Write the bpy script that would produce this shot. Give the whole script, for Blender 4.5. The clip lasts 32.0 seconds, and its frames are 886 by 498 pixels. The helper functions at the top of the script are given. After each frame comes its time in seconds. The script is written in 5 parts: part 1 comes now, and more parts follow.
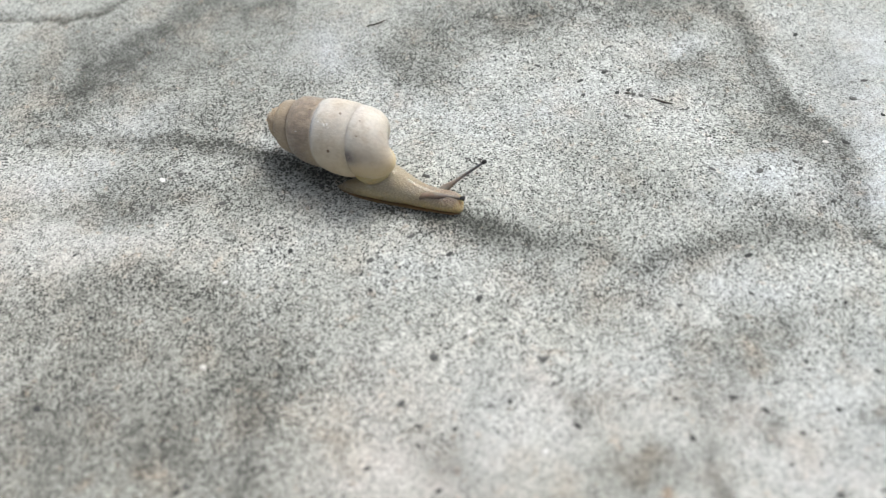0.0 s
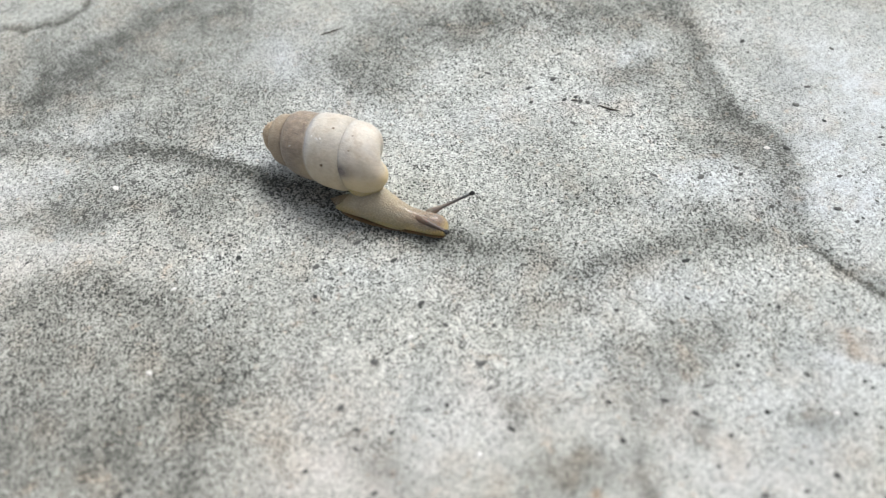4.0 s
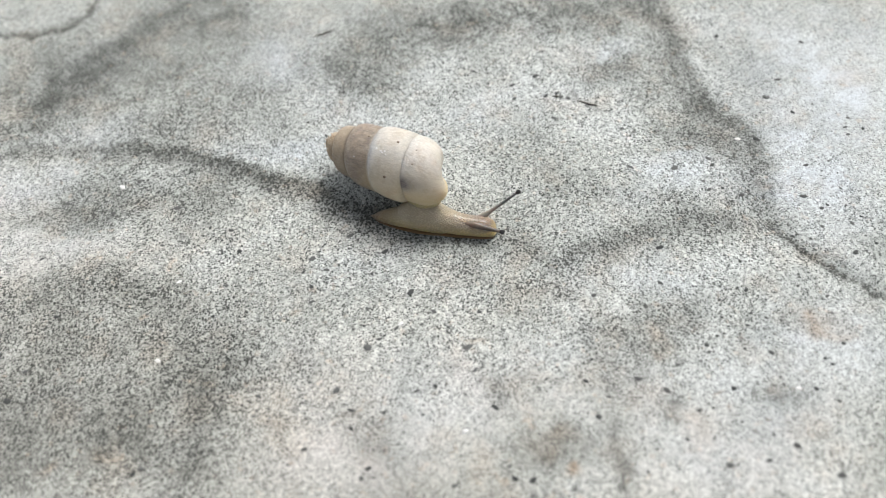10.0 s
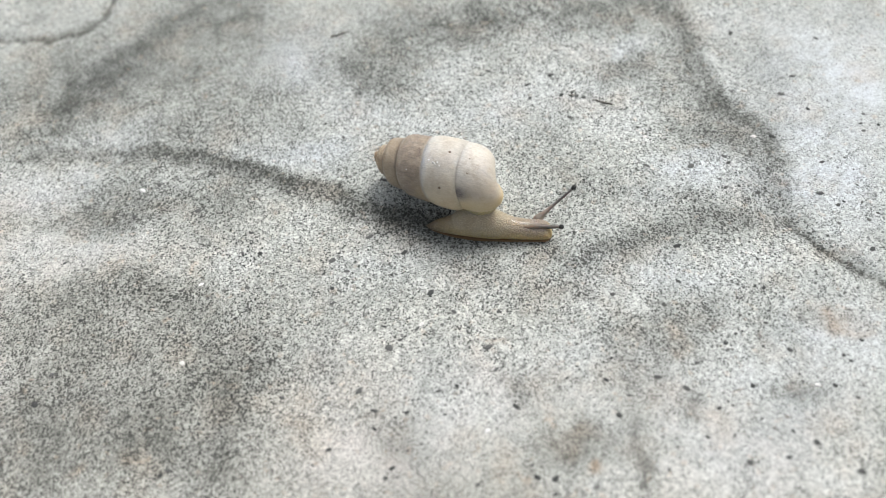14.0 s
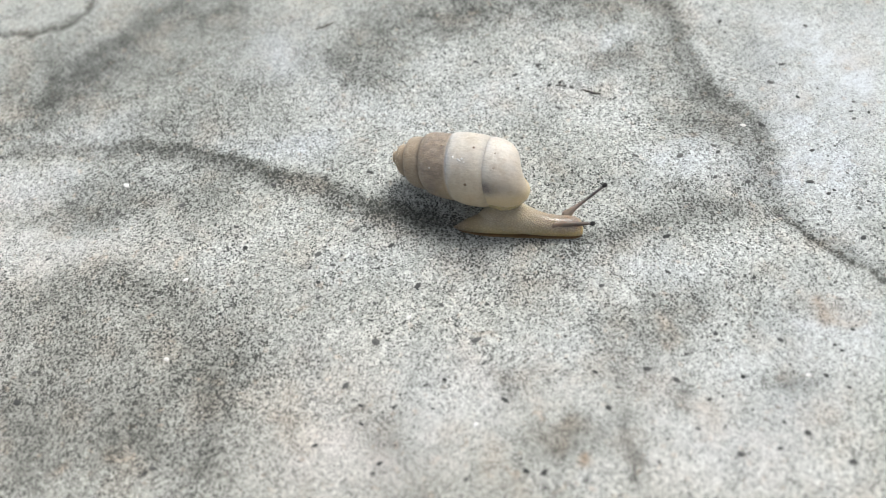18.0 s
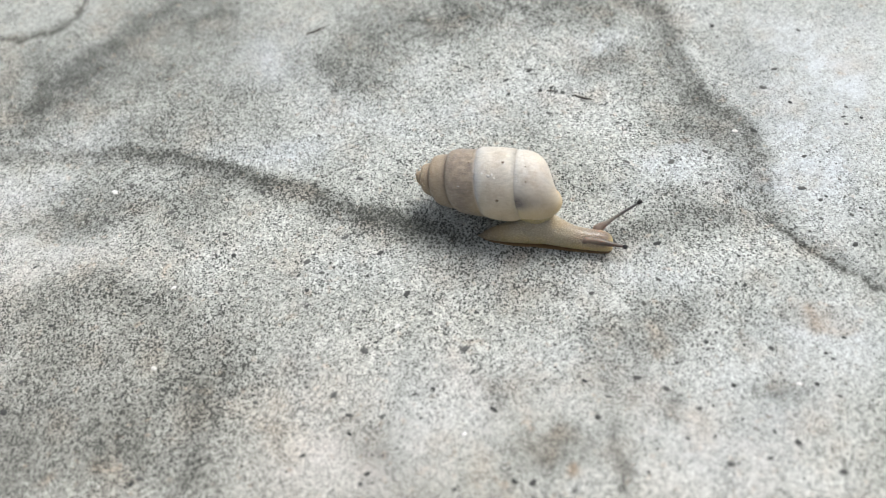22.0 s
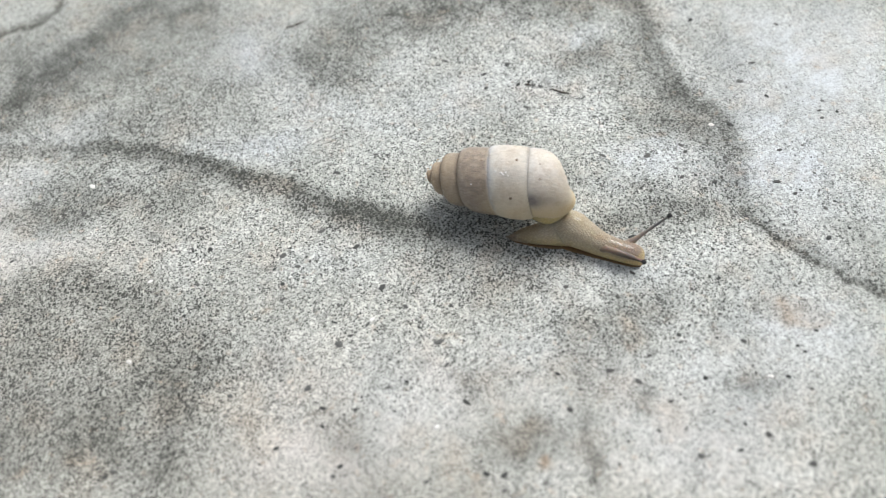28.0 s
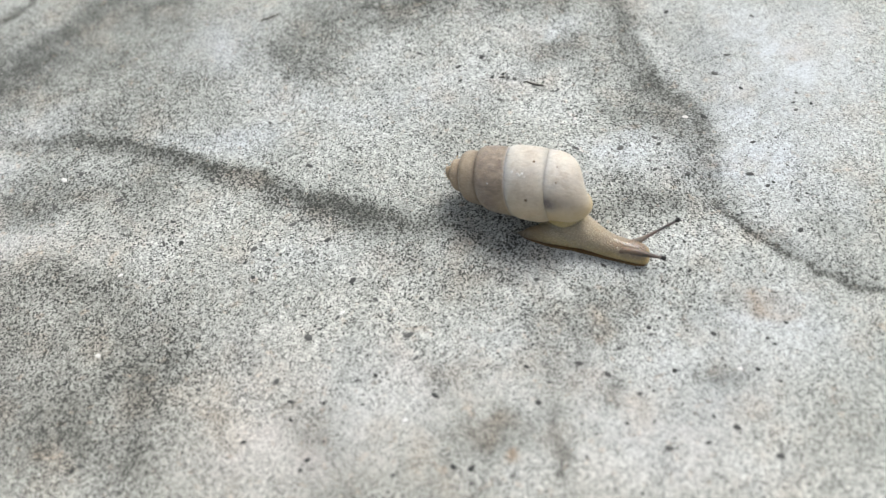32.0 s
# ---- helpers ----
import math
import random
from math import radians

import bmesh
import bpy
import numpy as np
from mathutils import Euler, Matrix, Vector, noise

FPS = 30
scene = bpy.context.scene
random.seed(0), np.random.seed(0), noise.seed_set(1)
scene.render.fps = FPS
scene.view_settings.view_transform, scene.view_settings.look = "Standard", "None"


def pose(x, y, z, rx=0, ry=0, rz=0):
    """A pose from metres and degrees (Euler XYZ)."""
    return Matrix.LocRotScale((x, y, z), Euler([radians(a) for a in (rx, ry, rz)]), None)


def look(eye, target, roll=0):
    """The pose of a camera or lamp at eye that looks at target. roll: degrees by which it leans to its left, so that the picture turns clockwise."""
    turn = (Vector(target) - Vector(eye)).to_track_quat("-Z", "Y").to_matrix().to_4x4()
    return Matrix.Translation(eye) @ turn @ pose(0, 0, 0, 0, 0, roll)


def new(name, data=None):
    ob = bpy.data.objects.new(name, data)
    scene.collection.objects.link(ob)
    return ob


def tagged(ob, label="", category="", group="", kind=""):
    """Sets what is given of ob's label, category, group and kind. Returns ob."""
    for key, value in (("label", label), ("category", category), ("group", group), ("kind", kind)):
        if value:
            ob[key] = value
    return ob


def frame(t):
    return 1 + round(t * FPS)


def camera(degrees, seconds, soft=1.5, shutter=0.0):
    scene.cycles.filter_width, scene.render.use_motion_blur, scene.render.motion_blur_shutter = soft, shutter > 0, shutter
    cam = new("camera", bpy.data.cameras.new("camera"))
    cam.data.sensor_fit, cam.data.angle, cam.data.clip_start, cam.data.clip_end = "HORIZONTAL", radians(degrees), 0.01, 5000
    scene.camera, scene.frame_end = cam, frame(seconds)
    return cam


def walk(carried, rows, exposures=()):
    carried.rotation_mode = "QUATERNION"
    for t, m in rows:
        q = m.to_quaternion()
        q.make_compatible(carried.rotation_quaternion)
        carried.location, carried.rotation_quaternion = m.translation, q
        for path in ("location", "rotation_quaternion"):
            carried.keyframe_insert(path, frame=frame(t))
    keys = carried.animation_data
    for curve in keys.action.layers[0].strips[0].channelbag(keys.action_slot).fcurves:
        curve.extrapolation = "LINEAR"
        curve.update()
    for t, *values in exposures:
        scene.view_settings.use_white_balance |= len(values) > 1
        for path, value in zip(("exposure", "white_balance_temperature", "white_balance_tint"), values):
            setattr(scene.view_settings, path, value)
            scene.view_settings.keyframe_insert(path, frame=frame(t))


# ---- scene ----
cam = camera(53.86, 32.0, soft=1.0)
PATH = [
    (0, (-0.00781, -0.05661, 0.08311), (-0.00665, 0.01264, -0.01489), -3.460),
    (0.5, (-0.00722, -0.05633, 0.08371), (-0.00605, 0.01298, -0.01424), -3.470),
    (1, (-0.00666, -0.05613, 0.08408), (-0.00574, 0.01317, -0.01388), -3.690),
    (1.5, (-0.00539, -0.05617, 0.08395), (-0.00453, 0.01307, -0.01406), -3.674),
    (2, (-0.00502, -0.05673, 0.08453), (-0.00396, 0.01271, -0.01334), -3.590),
    (2.5, (-0.00435, -0.05675, 0.08449), (-0.00323, 0.01261, -0.01343), -3.566),
    (3, (-0.00313, -0.05724, 0.08490), (-0.00195, 0.01209, -0.01304), -3.571),
    (3.5, (-0.00123, -0.05760, 0.08572), (-0.00018, 0.01138, -0.01246), -3.714),
    (5.5, (-0.00118, -0.05512, 0.08202), (0.00050, 0.01348, -0.01642), -3.472),
    (6, (-0.00036, -0.05521, 0.08180), (0.00125, 0.01331, -0.01669), -3.551),
    (6.5, (0.00005, -0.05694, 0.08501), (0.00151, 0.01136, -0.01364), -3.704),
    (7, (0.00093, -0.05847, 0.08879), (0.00260, 0.00991, -0.00981), -3.660),
    (7.5, (0.00072, -0.05965, 0.08982), (0.00248, 0.00861, -0.00886), -3.725),
    (8, (0.00056, -0.05954, 0.09100), (0.00191, 0.00838, -0.00792), -4.153),
    (8.5, (0.00002, -0.05964, 0.09134), (0.00139, 0.00790, -0.00784), -4.202),
    (9, (0.00044, -0.05991, 0.09113), (0.00134, 0.00736, -0.00824), -4.575),
    (9.5, (0.00042, -0.06015, 0.09104), (0.00112, 0.00700, -0.00841), -4.812),
    (10, (0.00087, -0.06048, 0.09096), (0.00120, 0.00664, -0.00851), -5.156),
    (10.5, (-0.00003, -0.06097, 0.09104), (0.00027, 0.00621, -0.00839), -5.198),
    (11, (0.00024, -0.06037, 0.09190), (-0.00001, 0.00624, -0.00792), -5.697),
    (11.5, (0.00011, -0.06039, 0.09208), (-0.00016, 0.00608, -0.00782), -5.765),
    (12, (0.00035, -0.06020, 0.09208), (-0.00044, 0.00589, -0.00807), -6.254),
    (12.5, (0.00026, -0.06050, 0.09214), (-0.00061, 0.00548, -0.00809), -6.384),
    (13, (0.00014, -0.06016, 0.09216), (-0.00095, 0.00568, -0.00816), -6.609),
    (13.5, (0.00002, -0.06014, 0.09230), (-0.00092, 0.00575, -0.00799), -6.557),
    (14, (-0.00060, -0.05988, 0.09247), (-0.00124, 0.00630, -0.00764), -6.421),
    (14.5, (0.00039, -0.05981, 0.09286), (-0.00033, 0.00603, -0.00746), -6.555),
    (16.5, (-0.00047, -0.05913, 0.09177), (-0.00076, 0.00677, -0.00852), -6.489),
    (17, (-0.00132, -0.05945, 0.09136), (-0.00151, 0.00612, -0.00913), -6.478),
    (17.5, (-0.00067, -0.06000, 0.09112), (-0.00059, 0.00572, -0.00928), -6.341),
    (18, (0.00043, -0.05957, 0.09123), (0.00029, 0.00598, -0.00928), -6.576),
    (18.5, (0.00103, -0.05929, 0.09122), (0.00087, 0.00616, -0.00936), -6.577),
    (19, (0.00038, -0.05981, 0.09076), (0.00035, 0.00588, -0.00967), -6.496),
    (19.5, (0.00006, -0.05888, 0.09070), (0.00002, 0.00671, -0.00979), -6.546),
    (20, (0.00000, -0.05915, 0.09089), (0.00000, 0.00631, -0.00969), -6.495),
    (20.5, (0.00036, -0.05924, 0.09057), (0.00037, 0.00625, -0.00999), -6.511),
    (21, (0.00049, -0.05895, 0.09098), (0.00048, 0.00641, -0.00966), -6.512),
    (21.5, (0.00105, -0.05911, 0.09092), (0.00110, 0.00631, -0.00968), -6.508),
    (22, (0.00190, -0.05843, 0.09121), (0.00168, 0.00696, -0.00941), -6.720),
    (22.5, (0.00111, -0.05837, 0.09128), (0.00092, 0.00675, -0.00951), -6.692),
    (23, (0.00117, -0.05864, 0.09142), (0.00123, 0.00666, -0.00925), -6.533),
    (23.5, (0.00206, -0.05906, 0.09115), (0.00206, 0.00633, -0.00947), -6.557),
    (24, (0.00255, -0.05927, 0.09147), (0.00240, 0.00599, -0.00923), -6.701),
    (24.5, (0.00311, -0.05861, 0.09162), (0.00298, 0.00671, -0.00904), -6.702),
    (25, (0.00258, -0.05846, 0.09162), (0.00239, 0.00656, -0.00924), -6.740),
    (25.5, (0.00249, -0.05928, 0.09106), (0.00246, 0.00599, -0.00964), -6.605),
    (27.5, (0.00420, -0.05860, 0.09119), (0.00401, 0.00613, -0.00985), -6.758),
    (28, (0.00460, -0.05898, 0.09118), (0.00462, 0.00581, -0.00983), -6.605),
    (28.5, (0.00511, -0.05943, 0.09075), (0.00530, 0.00543, -0.01021), -6.461),
    (29, (0.00600, -0.05974, 0.09016), (0.00600, 0.00507, -0.01083), -6.592),
    (29.5, (0.00601, -0.05898, 0.09012), (0.00581, 0.00573, -0.01093), -6.768),
    (30, (0.00557, -0.05926, 0.09007), (0.00563, 0.00543, -0.01100), -6.593),
    (30.5, (0.00594, -0.05978, 0.09012), (0.00636, 0.00486, -0.01098), -6.329),
    (31, (0.00655, -0.05984, 0.09002), (0.00691, 0.00464, -0.01119), -6.370),
    (31.5, (0.00755, -0.05983, 0.08999), (0.00787, 0.00461, -0.01124), -6.436),
    (32, (0.00791, -0.05936, 0.09050), (0.00806, 0.00488, -0.01086), -6.618),
]
walk(cam, [(t, look(eye, target, roll)) for t, eye, target, roll in PATH], [(0.0, 0.03, 6270, 10.2), (6.5, 0.05, 6270, 10.2), (25.0, 0.04, 6270, 10.2), (32.0, 0.0, 6270, 10.2)])
cam.data.dof.use_dof = True
cam.data.dof.focus_distance = 0.1115
cam.data.dof.aperture_fstop = 15.0
SKY, SUN = 0.129, 2.12
MM = 0.001

# ---- light: an overcast day, brightest towards the far right ----
world = bpy.data.worlds.new("overcast_sky")
scene.world = world
world.use_nodes = True
wn = world.node_tree.nodes
sky = wn.new("ShaderNodeTexSky")
sky.sky_type = "NISHITA"
sky.sun_disc = False
sky.sun_elevation = radians(54)
sky.sun_rotation = radians(37)
sky.dust_density = 6.0
sky.air_density = 1.0
sky.ozone_density = 1.0
wn["Background"].inputs["Strength"].default_value = SKY
cloud = wn.new("ShaderNodeHueSaturation")
cloud.inputs["Saturation"].default_value = 0.34
world.node_tree.links.new(sky.outputs["Color"], cloud.inputs["Color"])
world.node_tree.links.new(cloud.outputs["Color"], wn["Background"].inputs["Color"])
sun = new("sun", bpy.data.lights.new("sun", "SUN"))
sun.data.energy = SUN
sun.data.angle = radians(27)
sun.data.color = (1.0, 0.985, 0.93)
sun.matrix_world = look((0.35, 0.46, 0.80), (0, 0, 0))


# ---- materials ----
class Nodes:
    """A material under construction."""

    def __init__(self, name, **inputs):
        self.mat = bpy.data.materials.new(name)
        self.mat.use_nodes = True
        self.tree = self.mat.node_tree
        self.out = self.tree.nodes["Principled BSDF"]
        self.put(self.out, inputs)

    def put(self, node, inputs):
        for key, value in inputs.items():
            socket = node.inputs[key.replace("_", " ")] if key.replace("_", " ") in node.inputs else node.inputs[int(key[1:])]
            if isinstance(value, bpy.types.NodeSocket):
                self.tree.links.new(value, socket)
            else:
                socket.default_value = value

    def add(self, kind, out=0, props=(), **inputs):
        node = self.tree.nodes.new("ShaderNode" + kind)
        for key, value in dict(props).items():
            if key == "operation":
                node.operation = value
            elif key == "feature":
                node.feature = value
            elif key == "attribute_name":
                node.attribute_name = value
        self.put(node, inputs)
        return node.outputs[out]

    def place(self):
        return self.add("TexCoord", 3)

    def noise(self, scale, detail=3.0, rough=0.55, vector=None):
        return self.add("TexNoise", 0, Vector=vector or self.place(), Scale=scale, Detail=detail, Roughness=rough)

    def math(self, op, a, b=0.0, c=0.0):
        return self.add("Math", 0, {"operation": op}, i0=a, i1=b, i2=c)

    def ramp(self, fac, stops):
        node = self.tree.nodes.new("ShaderNodeValToRGB")
        for n, (at, colour) in enumerate(stops):
            stop = node.color_ramp.elements[n] if n < 2 else node.color_ramp.elements.new(at)
            stop.position = at
            stop.color = (*colour, 1) if isinstance(colour, tuple) else (colour, colour, colour, 1)
        self.put(node, {"Fac": fac})
        return node.outputs[0]

    def mix(self, fac, a, b, blend="MIX"):
        node = self.tree.nodes.new("ShaderNodeMix")
        node.data_type, node.blend_type = "RGBA", blend
        node.clamp_factor = True
        for n, value in ((0, fac), (6, a), (7, b)):
            if isinstance(value, bpy.types.NodeSocket):
                self.tree.links.new(value, node.inputs[n])
            else:
                node.inputs[n].default_value = (*value, 1) if isinstance(value, tuple) else value
        return node.outputs[2]

    def attribute(self, name):
        return self.add("Attribute", 2, {"attribute_name": name})

    def bump(self, height, strength, distance):
        self.put(self.out, {"Normal": self.add("Bump", 0, Height=height, Strength=strength, Distance=distance)})

    def done(self, colour):
        self.put(self.out, {"Base_Color": colour})
        return self.mat


def concrete_material():
    m = Nodes("weathered_concrete", Roughness=0.92)
    m.put(m.out, {"Specular IOR Level": 0.25})
    grime, pale, rust = m.attribute("grime"), m.attribute("pale"), m.attribute("rust")
    pale = m.math("MULTIPLY", pale, m.ramp(m.noise(240, 6, 0.72), [(0.34, 0.35), (0.62, 1.0)]))
    pale = m.math("MULTIPLY", pale, 1.2)
    # cement paste, blotched at three sizes
    blot = m.noise(85, 4, 0.55)
    fine = m.noise(420, 4, 0.65)
    tone = m.math("ADD", m.math("MULTIPLY", blot, 0.78), m.math("MULTIPLY", fine, 0.22))
    paste = m.ramp(tone, [(0.30, (0.325, 0.336, 0.305)), (0.50, (0.47, 0.482, 0.442)), (0.68, (0.56, 0.576, 0.544))])
    lean = m.math("SUBTRACT", m.math("MULTIPLY", m.noise(60, 3), 0.6), m.math("MULTIPLY", m.add("SeparateXYZ", 1, Vector=m.place()), 10.0))
    lean = m.math("SUBTRACT", lean, m.math("MULTIPLY", m.add("SeparateXYZ", 0, Vector=m.place()), 5.0))
    # pale bloom, and the lit tops of mounds put into the colour
    bloom_and_lit = m.mix(m.ramp(lean, [(0.38, 0.0), (0.56, 1.0)]), (0.61, 0.645, 0.66), (0.655, 0.63, 0.608))
    paste = m.mix(m.math("MULTIPLY", pale, 0.85), paste, bloom_and_lit)
    # organic dirt held in the hollows, with slope shade and shell shadow painted in
    torn = m.math("MULTIPLY", grime, m.ramp(m.noise(300, 4, 0.65), [(0.25, 0.6), (0.65, 1.2)]))
    paste = m.mix(m.math("MINIMUM", torn, 0.80), paste, (0.075, 0.078, 0.066))
    paste = m.mix(rust, paste, (0.33, 0.235, 0.15))
    warm = m.ramp(m.noise(140, 3, 0.6), [(0.52, 0.0), (0.74, 0.36)])
    paste = m.mix(warm, paste, (0.46, 0.39, 0.31))
    fleck = m.ramp(m.noise(760, 2, 0.5), [(0.63, 0.0), (0.74, 0.34)])
    paste = m.mix(fleck, paste, (0.47, 0.36, 0.26))
    # brownish dust settles towards the near left
    paste = m.mix(m.ramp(lean, [(0.25, 0.0), (0.60, 0.9)]), paste, (1.03, 0.995, 0.968), "MULTIPLY")
    # sand grains and pores
    def cells(scale, out=1):
        return m.add("TexVoronoi", out, Vector=m.place(), Scale=scale, Randomness=1.0)
    jitter = m.add("VectorMath", 0, {"operation": "SCALE"}, Vector=m.add("TexNoise", 1, Vector=m.place(), Scale=4200, Detail=2.0), Scale=0.00030)
    bent = m.add("VectorMath", 0, {"operation": "ADD"}, i0=m.place(), i1=jitter)
    sand = m.add("SeparateColor", 0, Color=cells(5400))
    grain = m.ramp(sand, [(0.0, 0.42), (0.25, 0.80), (0.6, 1.1), (1.0, 1.36)])
    clump = m.ramp(m.noise(1900, 3, 0.6), [(0.34, 0.62), (0.48, 1.0), (0.66, 1.2)])
    coarse = m.math("SUBTRACT", m.math("SUBTRACT", 0.98, m.math("MULTIPLY", pale, 0.36)), m.math("MULTIPLY", m.attribute("skim"), 0.42))
    col = m.mix(coarse, paste, grain, "MULTIPLY")
    col = m.mix(m.math("ADD", m.math("MULTIPLY", coarse, 0.7), 0.25), col, clump, "MULTIPLY")
    # small dark pits between the grains, closer together where the skin is worn and the dirt and shade map is high
    worn = m.math("ADD", m.ramp(m.noise(330, 3, 0.6), [(0.32, 0.22), (0.66, 0.45)]), m.math("MULTIPLY", grime, 0.38))
    pit_at = m.add("TexVoronoi", 0, Vector=bent, Scale=3500, Randomness=1.0)
    pit_size = m.add("SeparateColor", 1, Color=m.add("TexVoronoi", 1, Vector=bent, Scale=3500, Randomness=1.0))
    pit = m.add("MapRange", 0, Value=m.math("SUBTRACT", pit_at, m.math("MULTIPLY", m.math("ADD", pit_size, 0.25), worn)), i1=0.10, i2=-0.07, i3=0.0, i4=1.0)
    col = m.mix(m.math("MULTIPLY", m.math("MULTIPLY", pit, coarse), 0.95), col, (0.05, 0.052, 0.046))
    # pores of uneven outline and size
    pore_at = m.add("TexVoronoi", 0, Vector=bent, Scale=2150, Randomness=1.0)
    pore_size = m.add("SeparateColor", 2, Color=m.add("TexVoronoi", 1, Vector=bent, Scale=2150, Randomness=1.0))
    pore = m.math("LESS_THAN", pore_at, m.add("MapRange", 0, Value=pore_size, i1=0.66, i2=1.0, i3=0.0, i4=0.38))
    col = m.mix(m.math("MULTIPLY", pore, coarse), col, (0.04, 0.042, 0.038))
    height = m.math("ADD", m.math("MULTIPLY", sand, 0.6), m.math("MULTIPLY", fine, 0.8))
    height = m.math("SUBTRACT", height, m.math("MULTIPLY", m.math("MAXIMUM", pore, pit), 0.9))
    m.bump(height, 0.6, 0.00016)
    return m.done(col)


def stone_material(name, dark, light, rough=0.75):
    m = Nodes(name, Roughness=rough)
    pick = m.add("ObjectInfo", 5)
    own = m.add("NewGeometry", 8)
    tone = m.math("FRACT", m.math("ADD", pick, own))
    col = m.mix(tone, dark, light)
    col = m.mix(0.5, col, m.ramp(m.noise(2500, 3), [(0.3, 0.5), (0.7, 1.3)]), "MULTIPLY")
    m.bump(m.noise(4000, 3), 0.4, 0.00008)
    return m.done(col)


def shell_material():
    m = Nodes("shell", Roughness=0.44, Subsurface_Weight=0.4, Subsurface_Scale=0.0013)
    m.put(m.out, {"Subsurface Radius": (1.0, 0.78, 0.55), "Specular IOR Level": 0.5})
    turn, blotch, thin = m.attribute("whorl"), m.attribute("blotch"), m.attribute("thin")
    base = m.ramp(m.math("DIVIDE", turn, 7.0), [
        (0.0, (0.44, 0.34, 0.225)), (0.20, (0.41, 0.325, 0.225)), (0.285, (0.38, 0.305, 0.22)), (0.40, (0.35, 0.285, 0.21)), (0.428, (0.28, 0.23, 0.17)),
        (0.438, (0.39, 0.33, 0.27)), (0.47, (0.29, 0.238, 0.195)), (0.560, (0.25, 0.202, 0.163)), (0.572, (0.67, 0.645, 0.605)), (0.62, (0.62, 0.585, 0.525)),
        (0.69, (0.60, 0.555, 0.485)), (0.714, (0.57, 0.515, 0.43)), (0.722, (0.66, 0.625, 0.57)), (0.80, (0.61, 0.57, 0.505)), (1.0, (0.54, 0.475, 0.365))])
    # growth lines run along the axis of the shell
    lines = m.add("Mapping", 0, Vector=m.attribute_vector("around"), Scale=(1.0, 0.06, 1.0))
    stria = m.noise(55, 4, 0.7, lines)
    stain = m.noise(330, 4, 0.6)
    base = m.mix(0.55, base, m.ramp(stria, [(0.30, 0.66), (0.5, 1.0), (0.70, 1.16)]), "MULTIPLY")
    base = m.mix(0.8, base, m.ramp(stain, [(0.25, 0.78), (0.5, 1.0), (0.72, 1.12)]), "MULTIPLY")
    rib = m.noise(150, 3, 0.6, m.add("Mapping", 0, Vector=m.attribute_vector("around"), Scale=(1.0, 0.03, 1.0)))
    ribbed = m.ramp(m.math("DIVIDE", turn, 7.0), [(0.555, 0.75), (0.575, 0.2)])
    base = m.mix(ribbed, base, m.ramp(rib, [(0.36, 0.7), (0.5, 1.0), (0.62, 1.22)]), "MULTIPLY")
    mott = m.ramp(m.noise(620, 6, 0.75), [(0.48, 0.0), (0.68, 0.65)])
    base = m.mix(mott, base, (0.36, 0.285, 0.195))
    streak = m.noise(130, 4, 0.7, lines)
    base = m.mix(1.0, base, (1.0, 0.99, 0.965), "MULTIPLY")
    base = m.mix(m.ramp(streak, [(0.58, 0.0), (0.72, 0.4)]), base, (0.74, 0.71, 0.66))
    spire = m.ramp(m.math("DIVIDE", turn, 7.0), [(0.555, 1.0), (0.575, 0.2)])
    scurf = m.ramp(m.noise(1300, 5, 0.7), [(0.50, 0.0), (0.68, 0.65)])
    base = m.mix(m.math("MULTIPLY", spire, scurf), base, (0.46, 0.385, 0.29))
    # shade in the grooves between whorls, painted dark
    base = m.mix(m.math("MULTIPLY", m.attribute("seam"), 0.8), base, (0.15, 0.105, 0.07))
    # warm glow of light through the shell, painted into its colour
    base = m.mix(thin, base, (0.62, 0.475, 0.25))
    base = m.mix(m.math("MULTIPLY", blotch, m.ramp(stria, [(0.35, 0.55), (0.6, 1.0)])), base, (0.15, 0.125, 0.125))
    m.bump(m.math("ADD", m.math("ADD", stria, m.math("MULTIPLY", rib, 0.5)), m.math("MULTIPLY", m.noise(1500, 3), 0.3)), 0.45, 0.00018)
    return m.done(base)


